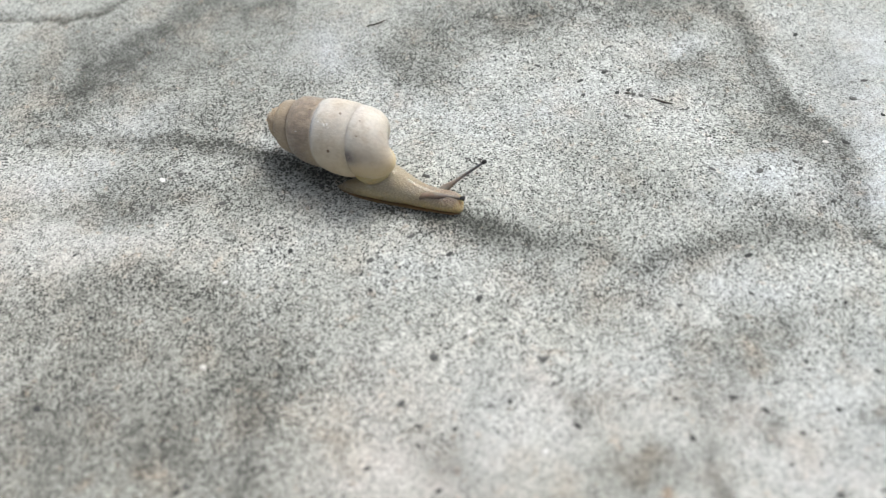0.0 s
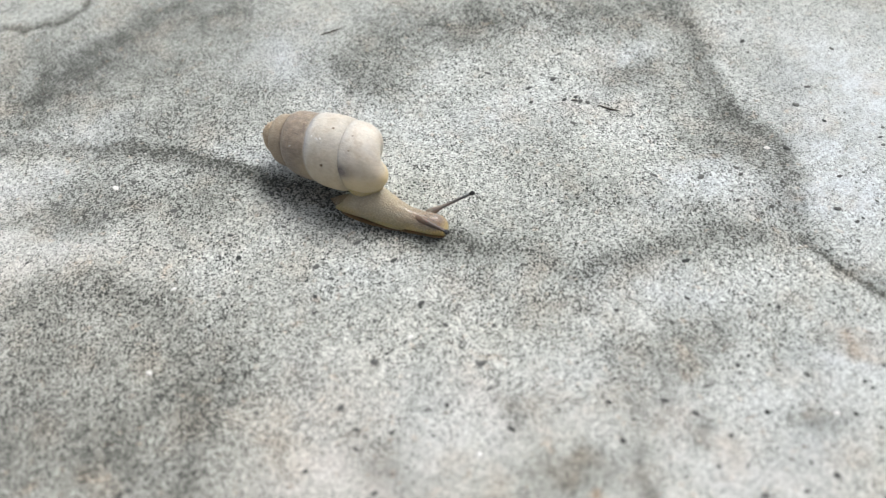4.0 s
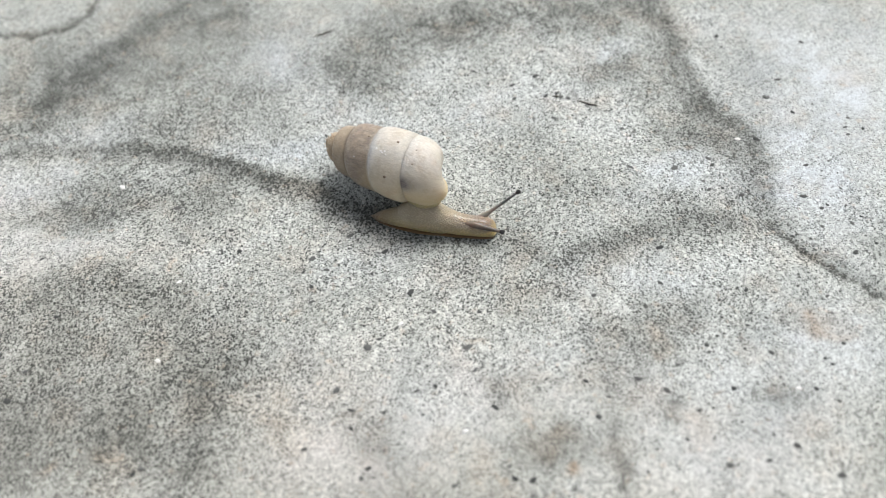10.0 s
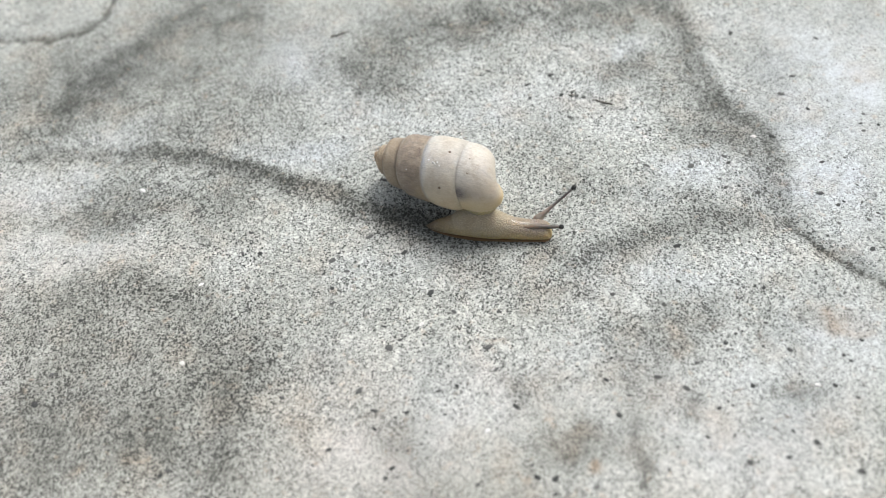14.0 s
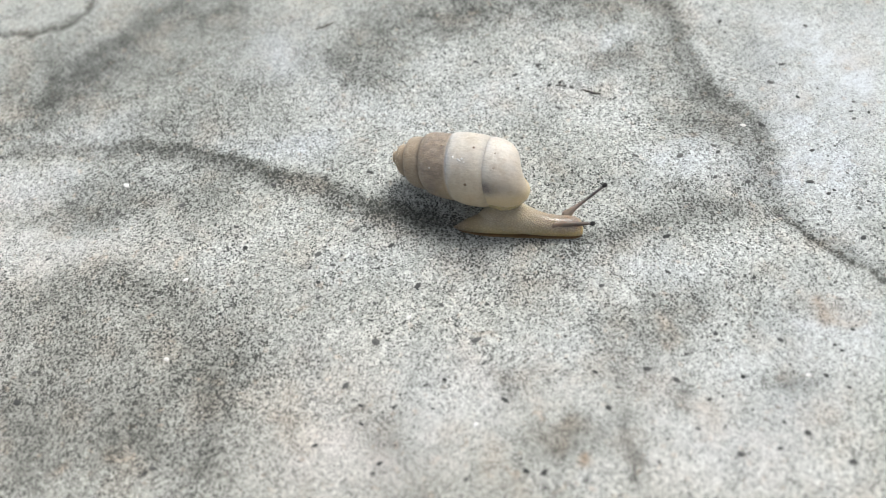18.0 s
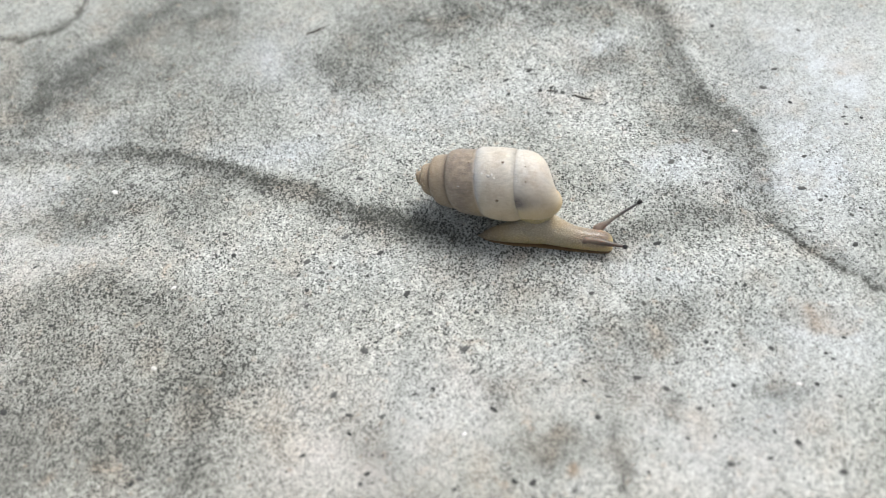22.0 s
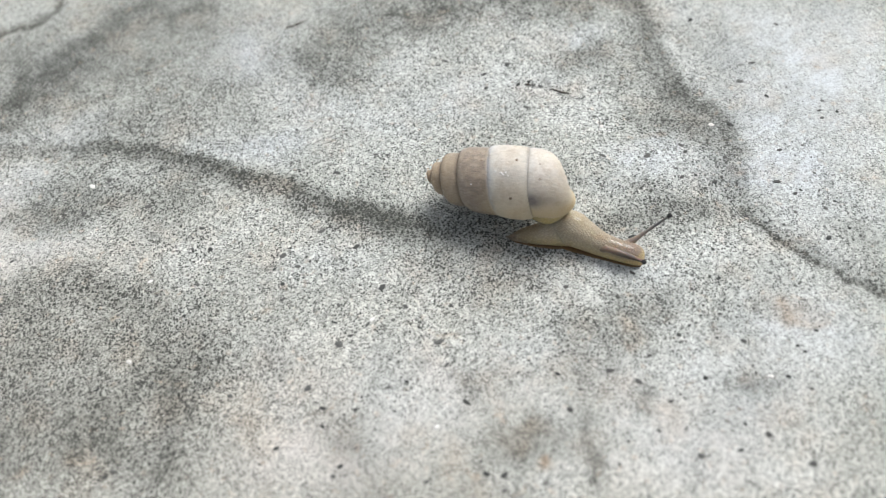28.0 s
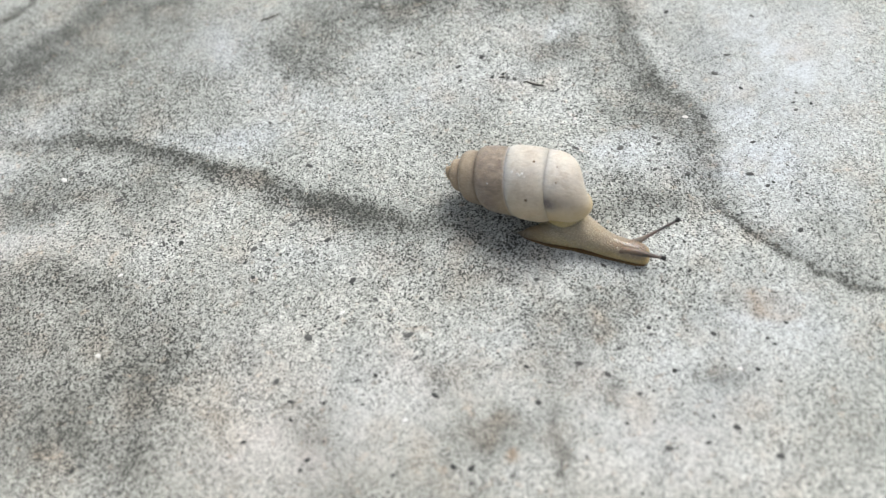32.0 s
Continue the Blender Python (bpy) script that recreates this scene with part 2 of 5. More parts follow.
def skin_material():
    """Wet translucent skin: pale olive, yellower low on the head and brown on its back."""
    m = Nodes("snail_skin", Roughness=0.4, Coat_Weight=0.45, Coat_Roughness=0.16, Subsurface_Weight=0.65, Subsurface_Scale=0.0018)
    m.put(m.out, {"Subsurface Radius": (1.0, 0.75, 0.45), "Specular IOR Level": 0.35})
    front = m.attribute("front")
    up = m.add("SeparateXYZ", 2, Vector=m.place())
    level = m.math("ADD", up, m.math("MULTIPLY", m.noise(900, 3), 0.0010))
    back = m.add("MapRange", 0, Value=level, i1=0.0015, i2=0.0023)
    body = m.mix(m.add("MapRange", 0, Value=level, i1=0.0010, i2=0.0030), (0.60, 0.47, 0.225), (0.46, 0.39, 0.27))
    body = m.mix(m.attribute("tail"), body, (0.13, 0.10, 0.075))
    head = m.mix(back, (0.62, 0.475, 0.22), (0.31, 0.24, 0.185))
    col = m.mix(front, body, head)
    col = m.mix(m.ramp(m.noise(750, 4, 0.6), [(0.48, 0.0), (0.72, 0.4)]), col, (0.50, 0.42, 0.30))
    col = m.mix(m.ramp(m.noise(520, 3, 0.6), [(0.56, 0.0), (0.78, 0.3)]), col, (0.18, 0.135, 0.09))
    stretched = m.add("Mapping", 0, Vector=m.place(), Scale=(0.4, 1, 1))
    net = m.ramp(m.add("TexVoronoi", 0, {"feature": "DISTANCE_TO_EDGE"}, Vector=stretched, Scale=5600), [(0.0, 0.0), (0.3, 1.0)])
    col = m.mix(0.5, col, m.ramp(net, [(0.0, 0.58), (1.0, 1.17)]), "MULTIPLY")
    m.bump(m.math("ADD", m.math("MULTIPLY", net, 0.7), m.noise(1500, 4)), 0.6, 0.00028)
    return m.done(col)


def attribute_vector(self, name):
    return self.add("Attribute", 1, {"attribute_name": name})


Nodes.attribute_vector = attribute_vector

concrete = concrete_material()
dark_stone = stone_material("dark_sand", (0.035, 0.037, 0.035), (0.13, 0.13, 0.122))
mixed_stone = stone_material("mixed_sand", (0.06, 0.06, 0.055), (0.62, 0.60, 0.56))
white_stone = stone_material("white_sand", (0.70, 0.68, 0.64), (0.84, 0.83, 0.80), 0.4)
tan_stone = stone_material("tan_dust", (0.34, 0.25, 0.16), (0.60, 0.50, 0.38))
wood = stone_material("dead_wood", (0.06, 0.05, 0.04), (0.13, 0.11, 0.085))
shell_mat = shell_material()
skin = skin_material()


def stalk_material(name, root, tip):
    m = Nodes(name, Roughness=0.42, Subsurface_Weight=0.3, Subsurface_Scale=0.0008)
    back = m.add("SeparateXYZ", 0, Vector=m.place())
    fade = m.add("MapRange", 0, Value=back, i1=-0.0046, i2=-0.0022)
    col = m.mix(fade, root, tip)
    col = m.mix(0.5, col, m.ramp(m.noise(3000, 3), [(0.3, 0.7), (0.7, 1.25)]), "MULTIPLY")
    return m.done(col)


grey_stalk = stalk_material("grey_stalk_skin", (0.27, 0.225, 0.185), (0.10, 0.098, 0.093))
brown_stalk = stalk_material("brown_stalk_skin", (0.21, 0.15, 0.105), (0.095, 0.072, 0.056))
eye_mat = Nodes("eye", Roughness=0.25).done((0.03, 0.028, 0.028, 1))
brown_mat = Nodes("brown_speck", Roughness=0.7).done((0.17, 0.12, 0.075, 1))


# ---- building helpers ----
def mesh_of(name, verts, faces, material, smooth=True):
    me = bpy.data.meshes.new(name)
    me.from_pydata([tuple(v) for v in verts], [], [tuple(f) for f in faces])
    me.materials.append(material)
    if smooth:
        me.polygons.foreach_set("use_smooth", [True] * len(me.polygons))
    me.update()
    return me


def part(name, me, parent, label=""):
    ob = new(name, me)
    ob.parent = parent
    return tagged(ob, label=label)


def give(me, name, values):
    """A value for each vertex; a vector where there are three."""
    values = np.asarray(values, dtype=np.float32)
    kind = "FLOAT" if values.ndim == 1 else "FLOAT_VECTOR"
    me.attributes.new(name, kind, "POINT").data.foreach_set("value" if values.ndim == 1 else "vector", values.ravel())


def sheet_faces(rows, columns):
    i, j = np.meshgrid(np.arange(rows - 1), np.arange(columns - 1), indexing="ij")
    a = (i * columns + j).ravel()
    return np.stack([a, a + 1, a + columns + 1, a + columns], 1)


def loft(name, stations, material, around=28, flat=0.0, keel=0.0):
    """A tube through stations of x, y, z of its centre, half width and half height, in millimetres; flat: how far its belly is pressed level."""
    verts, faces = [], []
    for x, y, z, w, h in stations:
        for k in range(around):
            a = 2 * math.pi * k / around
            u, v = math.cos(a), math.sin(a)
            up = v * h
            if v < 0:
                up *= 1 - flat
                u = math.copysign(abs(u) ** (1 - 0.5 * flat), u)
            wide = u * w * (1 + (keel * max(0.0, -v - 0.2)))
            verts.append((x * MM, (y + wide) * MM, (z + up) * MM))
    n = len(stations)
    for i in range(n - 1):
        for k in range(around):
            a, b = i * around + k, i * around + (k + 1) % around
            faces.append((a, b, b + around, a + around))
    faces.append(tuple(range(around))[::-1])
    faces.append(tuple((n - 1) * around + k for k in range(around)))
    me = mesh_of(name, verts, faces, material)
    bm = bmesh.new()
    bm.from_mesh(me)
    bmesh.ops.recalc_face_normals(bm, faces=bm.faces)
    bm.to_mesh(me)
    bm.free()
    return me


def smooth_stations(points, steps):
    """Stations between the given ones, on Catmull-Rom curves."""
    p = np.array(points, float)
    q = np.vstack([2 * p[0] - p[1], p, 2 * p[-1] - p[-2]])
    rows = []
    for i in range(1, len(q) - 2):
        for s in range(steps):
            u = s / steps
            a, b, c, d = q[i - 1], q[i], q[i + 1], q[i + 2]
            rows.append(0.5 * (2 * b + (c - a) * u + (2 * a - 5 * b + 4 * c - d) * u * u + (3 * b - a - 3 * c + d) * u ** 3))
    rows.append(p[-1])
    rows = np.array(rows)
    rows[:, 3:] = np.maximum(rows[:, 3:], 0.02)
    return rows.tolist()


def pebble_mesh(name, seed, material, flat=0.7):
    """A small angular grain about one unit across."""
    rng = random.Random(seed)
    bm = bmesh.new()
    bmesh.ops.create_icosphere(bm, subdivisions=1, radius=0.5)
    sx, sy = rng.uniform(0.75, 1.25), rng.uniform(0.7, 1.1)
    for v in bm.verts:
        v.co *= rng.uniform(0.8, 1.15)
        v.co = Vector((v.co.x * sx, v.co.y * sy, v.co.z * flat))
    me = bpy.data.meshes.new(name)
    bm.to_mesh(me)
    bm.free()
    me.materials.append(material)
    return me


# ---- the concrete ----
def value_noise(x, y, cell, seed):
    """Smooth noise from -1 to 1 with bumps of about the given size."""
    rng = np.random.RandomState(seed)
    table = rng.uniform(-1, 1, (256, 256))
    u, v = x / cell + 1000.37, y / cell + 1000.71
    i, j = np.floor(u).astype(int), np.floor(v).astype(int)
    fu, fv = u - i, v - j
    fu, fv = fu * fu * (3 - 2 * fu), fv * fv * (3 - 2 * fv)
    at = lambda a, b: table[a % 256, b % 256]
    return (at(i, j) * (1 - fu) + at(i + 1, j) * fu) * (1 - fv) + (at(i, j + 1) * (1 - fu) + at(i + 1, j + 1) * fu) * fv


def away(x, y, line):
    """Distance from a polyline (positive on its left), and how far along it the nearest point lies, from 0 to 1."""
    best, along, side = np.full(x.shape, 1e9), np.zeros(x.shape), np.ones(x.shape)
    for n, ((ax, ay), (bx, by)) in enumerate(zip(line, line[1:])):
        dx, dy = bx - ax, by - ay
        u = np.clip(((x - ax) * dx + (y - ay) * dy) / (dx * dx + dy * dy), 0, 1)
        d = np.hypot(x - ax - u * dx, y - ay - u * dy)
        nearer = d < best
        along = np.where(nearer, (n + u) / (len(line) - 1), along)
        side = np.where(nearer, np.where(dx * (y - ay) - dy * (x - ax) >= 0, 1.0, -1.0), side)
        best = np.minimum(best, d)
    return best * side, along


# hollows and cracks, in millimetres
LONG_CREASE = [(-57.8, 24.6), (-52.2, 24.3), (-46.5, 23.8), (-42.2, 23.5), (-38.1, 23.1), (-33.3, 21.4), (-26.2, 18.2), (-20.4, 15.2), (-14.7, 12.1),
               (-9.3, 9.0), (-5.3, 6.7), (0.2, 4.0), (8.2, 1.4), (15.4, -1.0), (20.2, -0.2), (25.4, 1.1), (31.0, 1.9), (36.8, 2.1), (42.4, 1.6)]
CROSS_CREASE = [(35.0, 50.0), (36.4, 43.8), (37.4, 39.8), (38.3, 34.8), (38.2, 30.2), (39.1, 25.6), (40.5, 21.6), (41.9, 17.7), (43.9, 14.2), (44.2, 10.8), (43.0, 6.7), (42.4, 2.0)]
CRACK = [(42.3, 1.8), (43.4, -0.9), (44.5, -2.8), (47.0, -5.9), (48.5, -7.5), (51.8, -10.9), (55.3, -13.3), (66.0, -17.0)]
FAR_CREASE = [(-33.0, 62.0), (-37.0, 54.9), (-38.9, 51.0), (-42.2, 47.9), (-47.0, 43.9), (-50.1, 41.0), (-53.0, 37.8), (-55.4, 34.2), (-56.9, 30.8)]
FAR_CRACK = [(-75.0, 52.0), (-69.6, 50.2), (-63.9, 48.9), (-59.3, 47.9), (-55.1, 49.0), (-51.9, 51.4), (-50.2, 55.7), (-47.0, 62.0)]
NEAR_EDGE = [(-24.7, -6.2), (-25.7, -14.9), (-29.7, -20.0), (-31.6, -27.5), (-33.0, -40.0)]
LEFT_EDGE = [(-65.0, -3.0), (-58.8, -1.7), (-51.9, -1.0), (-46.5, 0.5), (-39.5, 0.2), (-32.2, -2.6)]
# soft stains with slope shade, pale bloom with lit mounds, rust: place, half sizes, strength
# the dark sides of the slab's soft mounds are painted in here too
STAINS_SHADE = [(-6.6, 39.3, 5.9, 6.0, 0.28), (-11.0, 33.0, 4.9, 4.4, 0.36), (5.1, 42.6, 7.7, 4.2, 0.40), (22.9, 42.5, 12.5, 3.6, 0.30),
          (-28.6, 48.2, 6.2, 5.6, 0.36), (-46.3, 39.8, 17.3, 10.4, 0.32), (-38.8, 16.5, 11.7, 3.4, 0.28), (-26.3, 30.1, 7.4, 4.3, 0.16),
          (-46.8, -7.2, 13.9, 7.5, 0.24), (-31.8, -7.6, 8.9, 6.7, 0.09), (-39.9, -16.0, 12.4, 8.0, 0.20), (-45.9, -22.0, 10.9, 5.8, 0.3),
          (-28.6, -24.6, 4.6, 5.0, 0.17), (-26.1, -13.5, 4.7, 7.6, 0.11), (-44.3, -0.0, 10.8, 2.2, 0.15), (11.1, -27.1, 4.0, 2.3, 0.34),
          (10.9, -6.9, 3.7, 2.9, 0.24), (5.1, -19.4, 1.4, 2.6, 0.3), (20.6, -29.5, 1.1, 3.3, 0.32)]
MORE_STAINS_SHADE = [(25.3, -21.2, 1.4, 1.8, 0.3), (37.8, -23.8, 2.2, 2.0, 0.3), (18.8, -2.3, 5.5, 1.8, 0.22), (-46.6, 11.5, 9.9, 2.3, 0.28),
               (37.5, 15.7, 5.5, 5.4, 0.32), (28.3, 28.2, 4.7, 3.1, 0.3), (22.0, -13.3, 7.1, 2.3, 0.22), (-7.6, -22.3, 2.8, 2.6, 0.25),
               # the patch at (-3.7, 5.1) also deepens the shadow beside the shell
               (1.1, -4.8, 6.2, 2.4, 0.16), (47.2, 25.2, 2.3, 6.4, 0.15), (-3.7, 5.1, 7.9, 2.4, 0.2),
               (32.0, 1.5, 4.2, 2.1, 0.14), (14.2, 8.0, 6.5, 4.5, 0.13), (34.4, -9.2, 3.9, 2.3, 0.15), (-15.6, -13.3, 2.6, 1.9, 0.15)]
# fainter dark patches, set by tone alone
FAINT_DARK = [(-53.0, -17.0, 5.0, 6.0, 0.18), (-59.0, 33.0, 8.0, 8.0, 0.2), (-33.0, 24.6, 6.5, 2.6, 0.22), (-22.0, 21.5, 4.0, 2.0, 0.12), (19.0, -25.0, 3.2, 6.0, 0.22),
                (11.0, -30.5, 4.0, 3.0, 0.17), (-7.0, -30.0, 6.0, 3.0, 0.17), (28.0, -11.0, 4.0, 2.6, 0.16), (19.0, -17.5, 4.0, 3.0, 0.16), (33.0, -26.0, 6.0, 4.0, 0.12),
                (-26.5, -18.5, 2.2, 5.0, 0.10), (-17.5, 42.0, 4.0, 4.0, 0.14), (-33.5, 13.0, 9.0, 3.0, 0.16)]
# pale patches; the brightness of lit ridges is painted in with them
PALE = [(-18.9, 20.0, 6.3, 2.6, 0.75), (-19.8, 37.0, 5.5, 4.4, 0.75), (-11.8, 25.7, 6.4, 4.2, 0.4), (11.8, 23.2, 16.2, 5.6, 0.42),
        (57.4, 22.5, 11.2, 12.4, 0.8), (45.1, 3.6, 8.3, 3.6, 0.6), (-47.8, 26.4, 7.4, 1.7, 0.55), (-53.6, 18.2, 7.9, 3.2, 0.7),
        (-12.0, -24.7, 8.6, 4.4, 0.5), (-14.3, -13.5, 5.9, 4.2, 0.35), (1.7, -18.3, 10.1, 5.4, 0.42)]
MORE_PALE = [(31.9, -24.7, 11.4, 8.2, 0.5), (24.9, -6.4, 8.7, 3.1, 0.45), (35.0, 8.7, 5.7, 3.3, 0.75), (-49.5, 6.2, 12.7, 3.2, 0.45),
             (-9.7, -0.9, 10.5, 3.2, 0.3), (45.7, -15.3, 5.0, 5.8, 0.6), (28.2, 34.0, 7.3, 3.4, 0.5), (1.7, 33.6, 5.8, 4.5, 0.3),
             (17.6, -18.9, 7.5, 4.1, 0.22), (50.0, 9.5, 5.0, 6.5, 0.5), (52.0, -1.0, 6.0, 5.0, 0.4), (28.0, 4.5, 5.0, 2.5, 0.35)]
RUST = [(44.0, -12.8, 2.0, 1.3, 0.5), (-16.8, -5.7, 0.7, 0.6, 0.7), (36.2, 12.6, 0.7, 0.6, 0.6), (20.9, 21.4, 3.2, 1.6, 0.22),
        (11.0, -27.4, 2.4, 1.2, 0.25), (10.9, -6.1, 2.7, 2.0, 0.2), (34.1, 12.7, 0.6, 0.5, 0.5), (13.3, -31.7, 0.8, 0.5, 0.5),
        (3.1, -11.2, 0.9, 0.5, 0.4), (-12.4, -15.8, 2.4, 1.6, 0.16), (-18.2, -19.6, 1.6, 1.3, 0.2), (-26.3, -16.2, 0.9, 0.8, 0.28)]
MORE_RUST = [(-37.3, -22.6, 0.9, 0.7, 0.35), (-43.4, -24.5, 0.8, 0.7, 0.35), (23.0, -14.9, 0.8, 0.7, 0.4), (22.0, -22.1, 0.9, 1.6, 0.2),
             (38.1, -22.8, 0.7, 0.6, 0.35), (13.8, -32.0, 1.0, 0.7, 0.35), (46.0, -14.5, 1.4, 0.8, 0.45), (44.6, 6.5, 1.5, 1.0, 0.3),
             (31.1, 28.4, 1.2, 0.9, 0.25), (-33.3, 31.2, 0.7, 0.5, 0.5), (-51.2, 33.4, 1.6, 1.3, 0.2), (5.6, 23.6, 1.2, 0.8, 0.2), (13.7, 22.4, 1.3, 0.8, 0.22)]
# thin smooth skim of cement
SKIM = [(22.0, -26.0, 26.0, 9.0, 0.9), (50.0, -14.0, 10.0, 10.0, 0.5), (-6.0, -26.0, 12.0, 8.0, 0.7), (57.0, 24.0, 14.0, 16.0, 0.6),
        (-50.0, 44.0, 26.0, 14.0, 0.9), (-18.0, 46.0, 18.0, 9.0, 0.7), (60.0, 32.0, 15.0, 20.0, 0.7), (-55.0, 10.0, 12.0, 8.0, 0.6), (-45.0, -20.0, 12.0, 9.0, 0.4)]


def spots(x, y, rows):
    total = np.zeros(x.shape)
    wx = x + 2.4 * value_noise(x, y, 7.0, 11) + 1.5 * value_noise(x, y, 2.8, 13) + 0.7 * value_noise(x, y, 1.2, 15)
    wy = y + 2.4 * value_noise(x, y, 7.0, 12) + 1.5 * value_noise(x, y, 2.8, 14) + 0.7 * value_noise(x, y, 1.2, 16)
    for cx, cy, rx, ry, much in rows:
        total += much * np.exp(-0.5 * (((wx - cx) / rx) ** 2 + ((wy - cy) / ry) ** 2) * 1.6)
    return total


def creases(x, y):
    """Depth in millimetres and dirt of every hollow line; the long one also carries painted shell shadow."""
    wx = x + 0.6 * value_noise(x, y, 4.0, 5) + 0.4 * value_noise(x, y, 1.4, 6) + 0.25 * value_noise(x, y, 0.6, 9)
    wy = y + 0.6 * value_noise(x, y, 4.0, 7) + 0.4 * value_noise(x, y, 1.4, 8) + 0.25 * value_noise(x, y, 0.6, 10)
    depth, dirt = np.zeros(x.shape), np.zeros(x.shape)
    # line, its width to the left and to the right, depth, dirt with shade
    for line, left, right, deep, soil_shade in ((LONG_CREASE, 1.1, 2.6, 0.6, 0.74), (LONG_CREASE, 0.75, 1.6, 0.2, 0.98), (CROSS_CREASE, 1.5, 5.2, 0.35, 0.40), (CROSS_CREASE, 1.1, 3.6, 0.3, 0.47),
                                          (FAR_CREASE, 4.6, 2.0, 0.4, 0.38), (FAR_CREASE, 2.4, 1.2, 0.25, 0.38), (CRACK, 1.3, 1.8, 0.2, 0.24), (CRACK, 0.5, 0.7, 0.35, 0.78),
                                          (FAR_CRACK, 0.55, 0.55, 0.35, 0.6), (NEAR_EDGE, 4.0, 4.0, 0.15, 0.10), (LEFT_EDGE, 3.6, 3.6, 0.2, 0.12)):
        d, along = away(wx, wy, line)
        width = np.where(d > 0, left, right)
        fade = np.clip(np.minimum(along, 1 - along) * 8 + (0.25 if line is not LEFT_EDGE else 0.6), 0, 1)
        if line is LONG_CREASE:
            # dirt raised around 0.56 to 0.61 to paint in the shell's shadow
            steps = [0, 0.1, 0.22, 0.35, 0.5, 0.56, 0.61, 0.67, 0.76, 0.85, 1.0]
            wide, core = [0.3, 0.45, 0.72, 0.78, 0.8, 1.0, 0.85, 0.45, 0.4, 0.4, 0.55], [0.1, 0.3, 0.58, 0.7, 0.7, 0.95, 0.7, 0.15, 0.1, 0.1, 0.35]
            fade = np.interp(along, steps, wide if deep > 0.3 else core)
            width = width * np.interp(along, [0, 0.2, 0.4, 0.6, 1.0], [0.8, 0.8, 1.0, 1.35, 1.3])
        if line is CROSS_CREASE or line is CRACK:
            fade = np.clip(0.95 + 0.35 * value_noise(x, y, 7.0, 41), 0, 1.1)
        if line is CROSS_CREASE:
            fade = fade * np.interp(along, [0.7, 0.9, 1.0], [1.0, 0.75, 0.7])
        shape = np.exp(-((np.abs(d) / width) ** (3.0 if line is CROSS_CREASE else 2.0)))
        depth += deep * np.exp(-((d / (1.6 * max(left, right))) ** 2)) * fade
        dirt = np.maximum(dirt, soil_shade * shape * fade)
    return depth, dirt


def relief(x, y):
    """Height of the slab, in millimetres."""
    depth, _ = creases(x, y)
    z = 0.55 * value_noise(x, y, 24.0, 1) + 0.28 * value_noise(x, y, 9.0, 2) + 0.05 * value_noise(x, y, 2.2, 3)
    trail = np.exp(-((away(x, y, [(-28.0, 17.0), (-10.0, 8.0), (6.0, 2.0), (20.0, -2.0), (36.0, -9.0)])[0] / 7.0) ** 2))
    return (z - depth) * (1 - 0.9 * trail)


def build_ground():
    def axis(low, high, step):
        out = [high]
        gap = step
        while out[-1] < 30000:
            gap *= 1.35
            out.append(out[-1] + gap)
        below = [low]
        gap = step
        while below[-1] > -30000:
            gap *= 1.35
            below.append(below[-1] - gap)
        return np.array(below[::-1] + list(np.arange(low + step, high - step / 2, step)) + out)

    xs, ys = axis(-74, 82, 0.42), axis(-44, 66, 0.42)
    y, x = np.meshgrid(ys, xs, indexing="ij")
    x, y = x.ravel(), y.ravel()
    near = np.clip((220 - np.hypot(x, y)) / 100, 0, 1)
    z = relief(x, y) * near
    me = mesh_of("ground", np.stack([x, y, z], 1) * MM, sheet_faces(len(ys), len(xs)), concrete)
    _, dirt = creases(x, y)
    # stains together with the painted shade of the mounds
    stain = spots(x, y, STAINS_SHADE + MORE_STAINS_SHADE + FAINT_DARK)
    blur = 0.5 + 0.5 * value_noise(x, y, 5.0, 21) + 0.3 * value_noise(x, y, 2.0, 22)
    wide = np.clip(value_noise(x, y, 33.0, 31) * 0.5 + 0.1, 0, 1) * (1 - near)
    give(me, "grime", np.clip(dirt + 1.25 * stain * (0.75 + 0.5 * blur) + wide, 0, 1))
    give(me, "pale", np.clip(spots(x, y, PALE + MORE_PALE) * (0.7 + 0.6 * blur), 0, 1) * (1 - np.clip(dirt * 1.2, 0, 1)))
    give(me, "skim", np.clip(spots(x, y, SKIM), 0, 1))
    give(me, "rust", np.clip(spots(x, y, RUST + MORE_RUST) * (0.5 + blur), 0, 0.8))
    return tagged(new("ground", me), "weathered grey concrete with dirt in shallow hollows and cracks", "concrete", kind="structure")


ground = build_ground()


def height_at(x, y):
    return float(relief(np.array([x]), np.array([y]))[0])


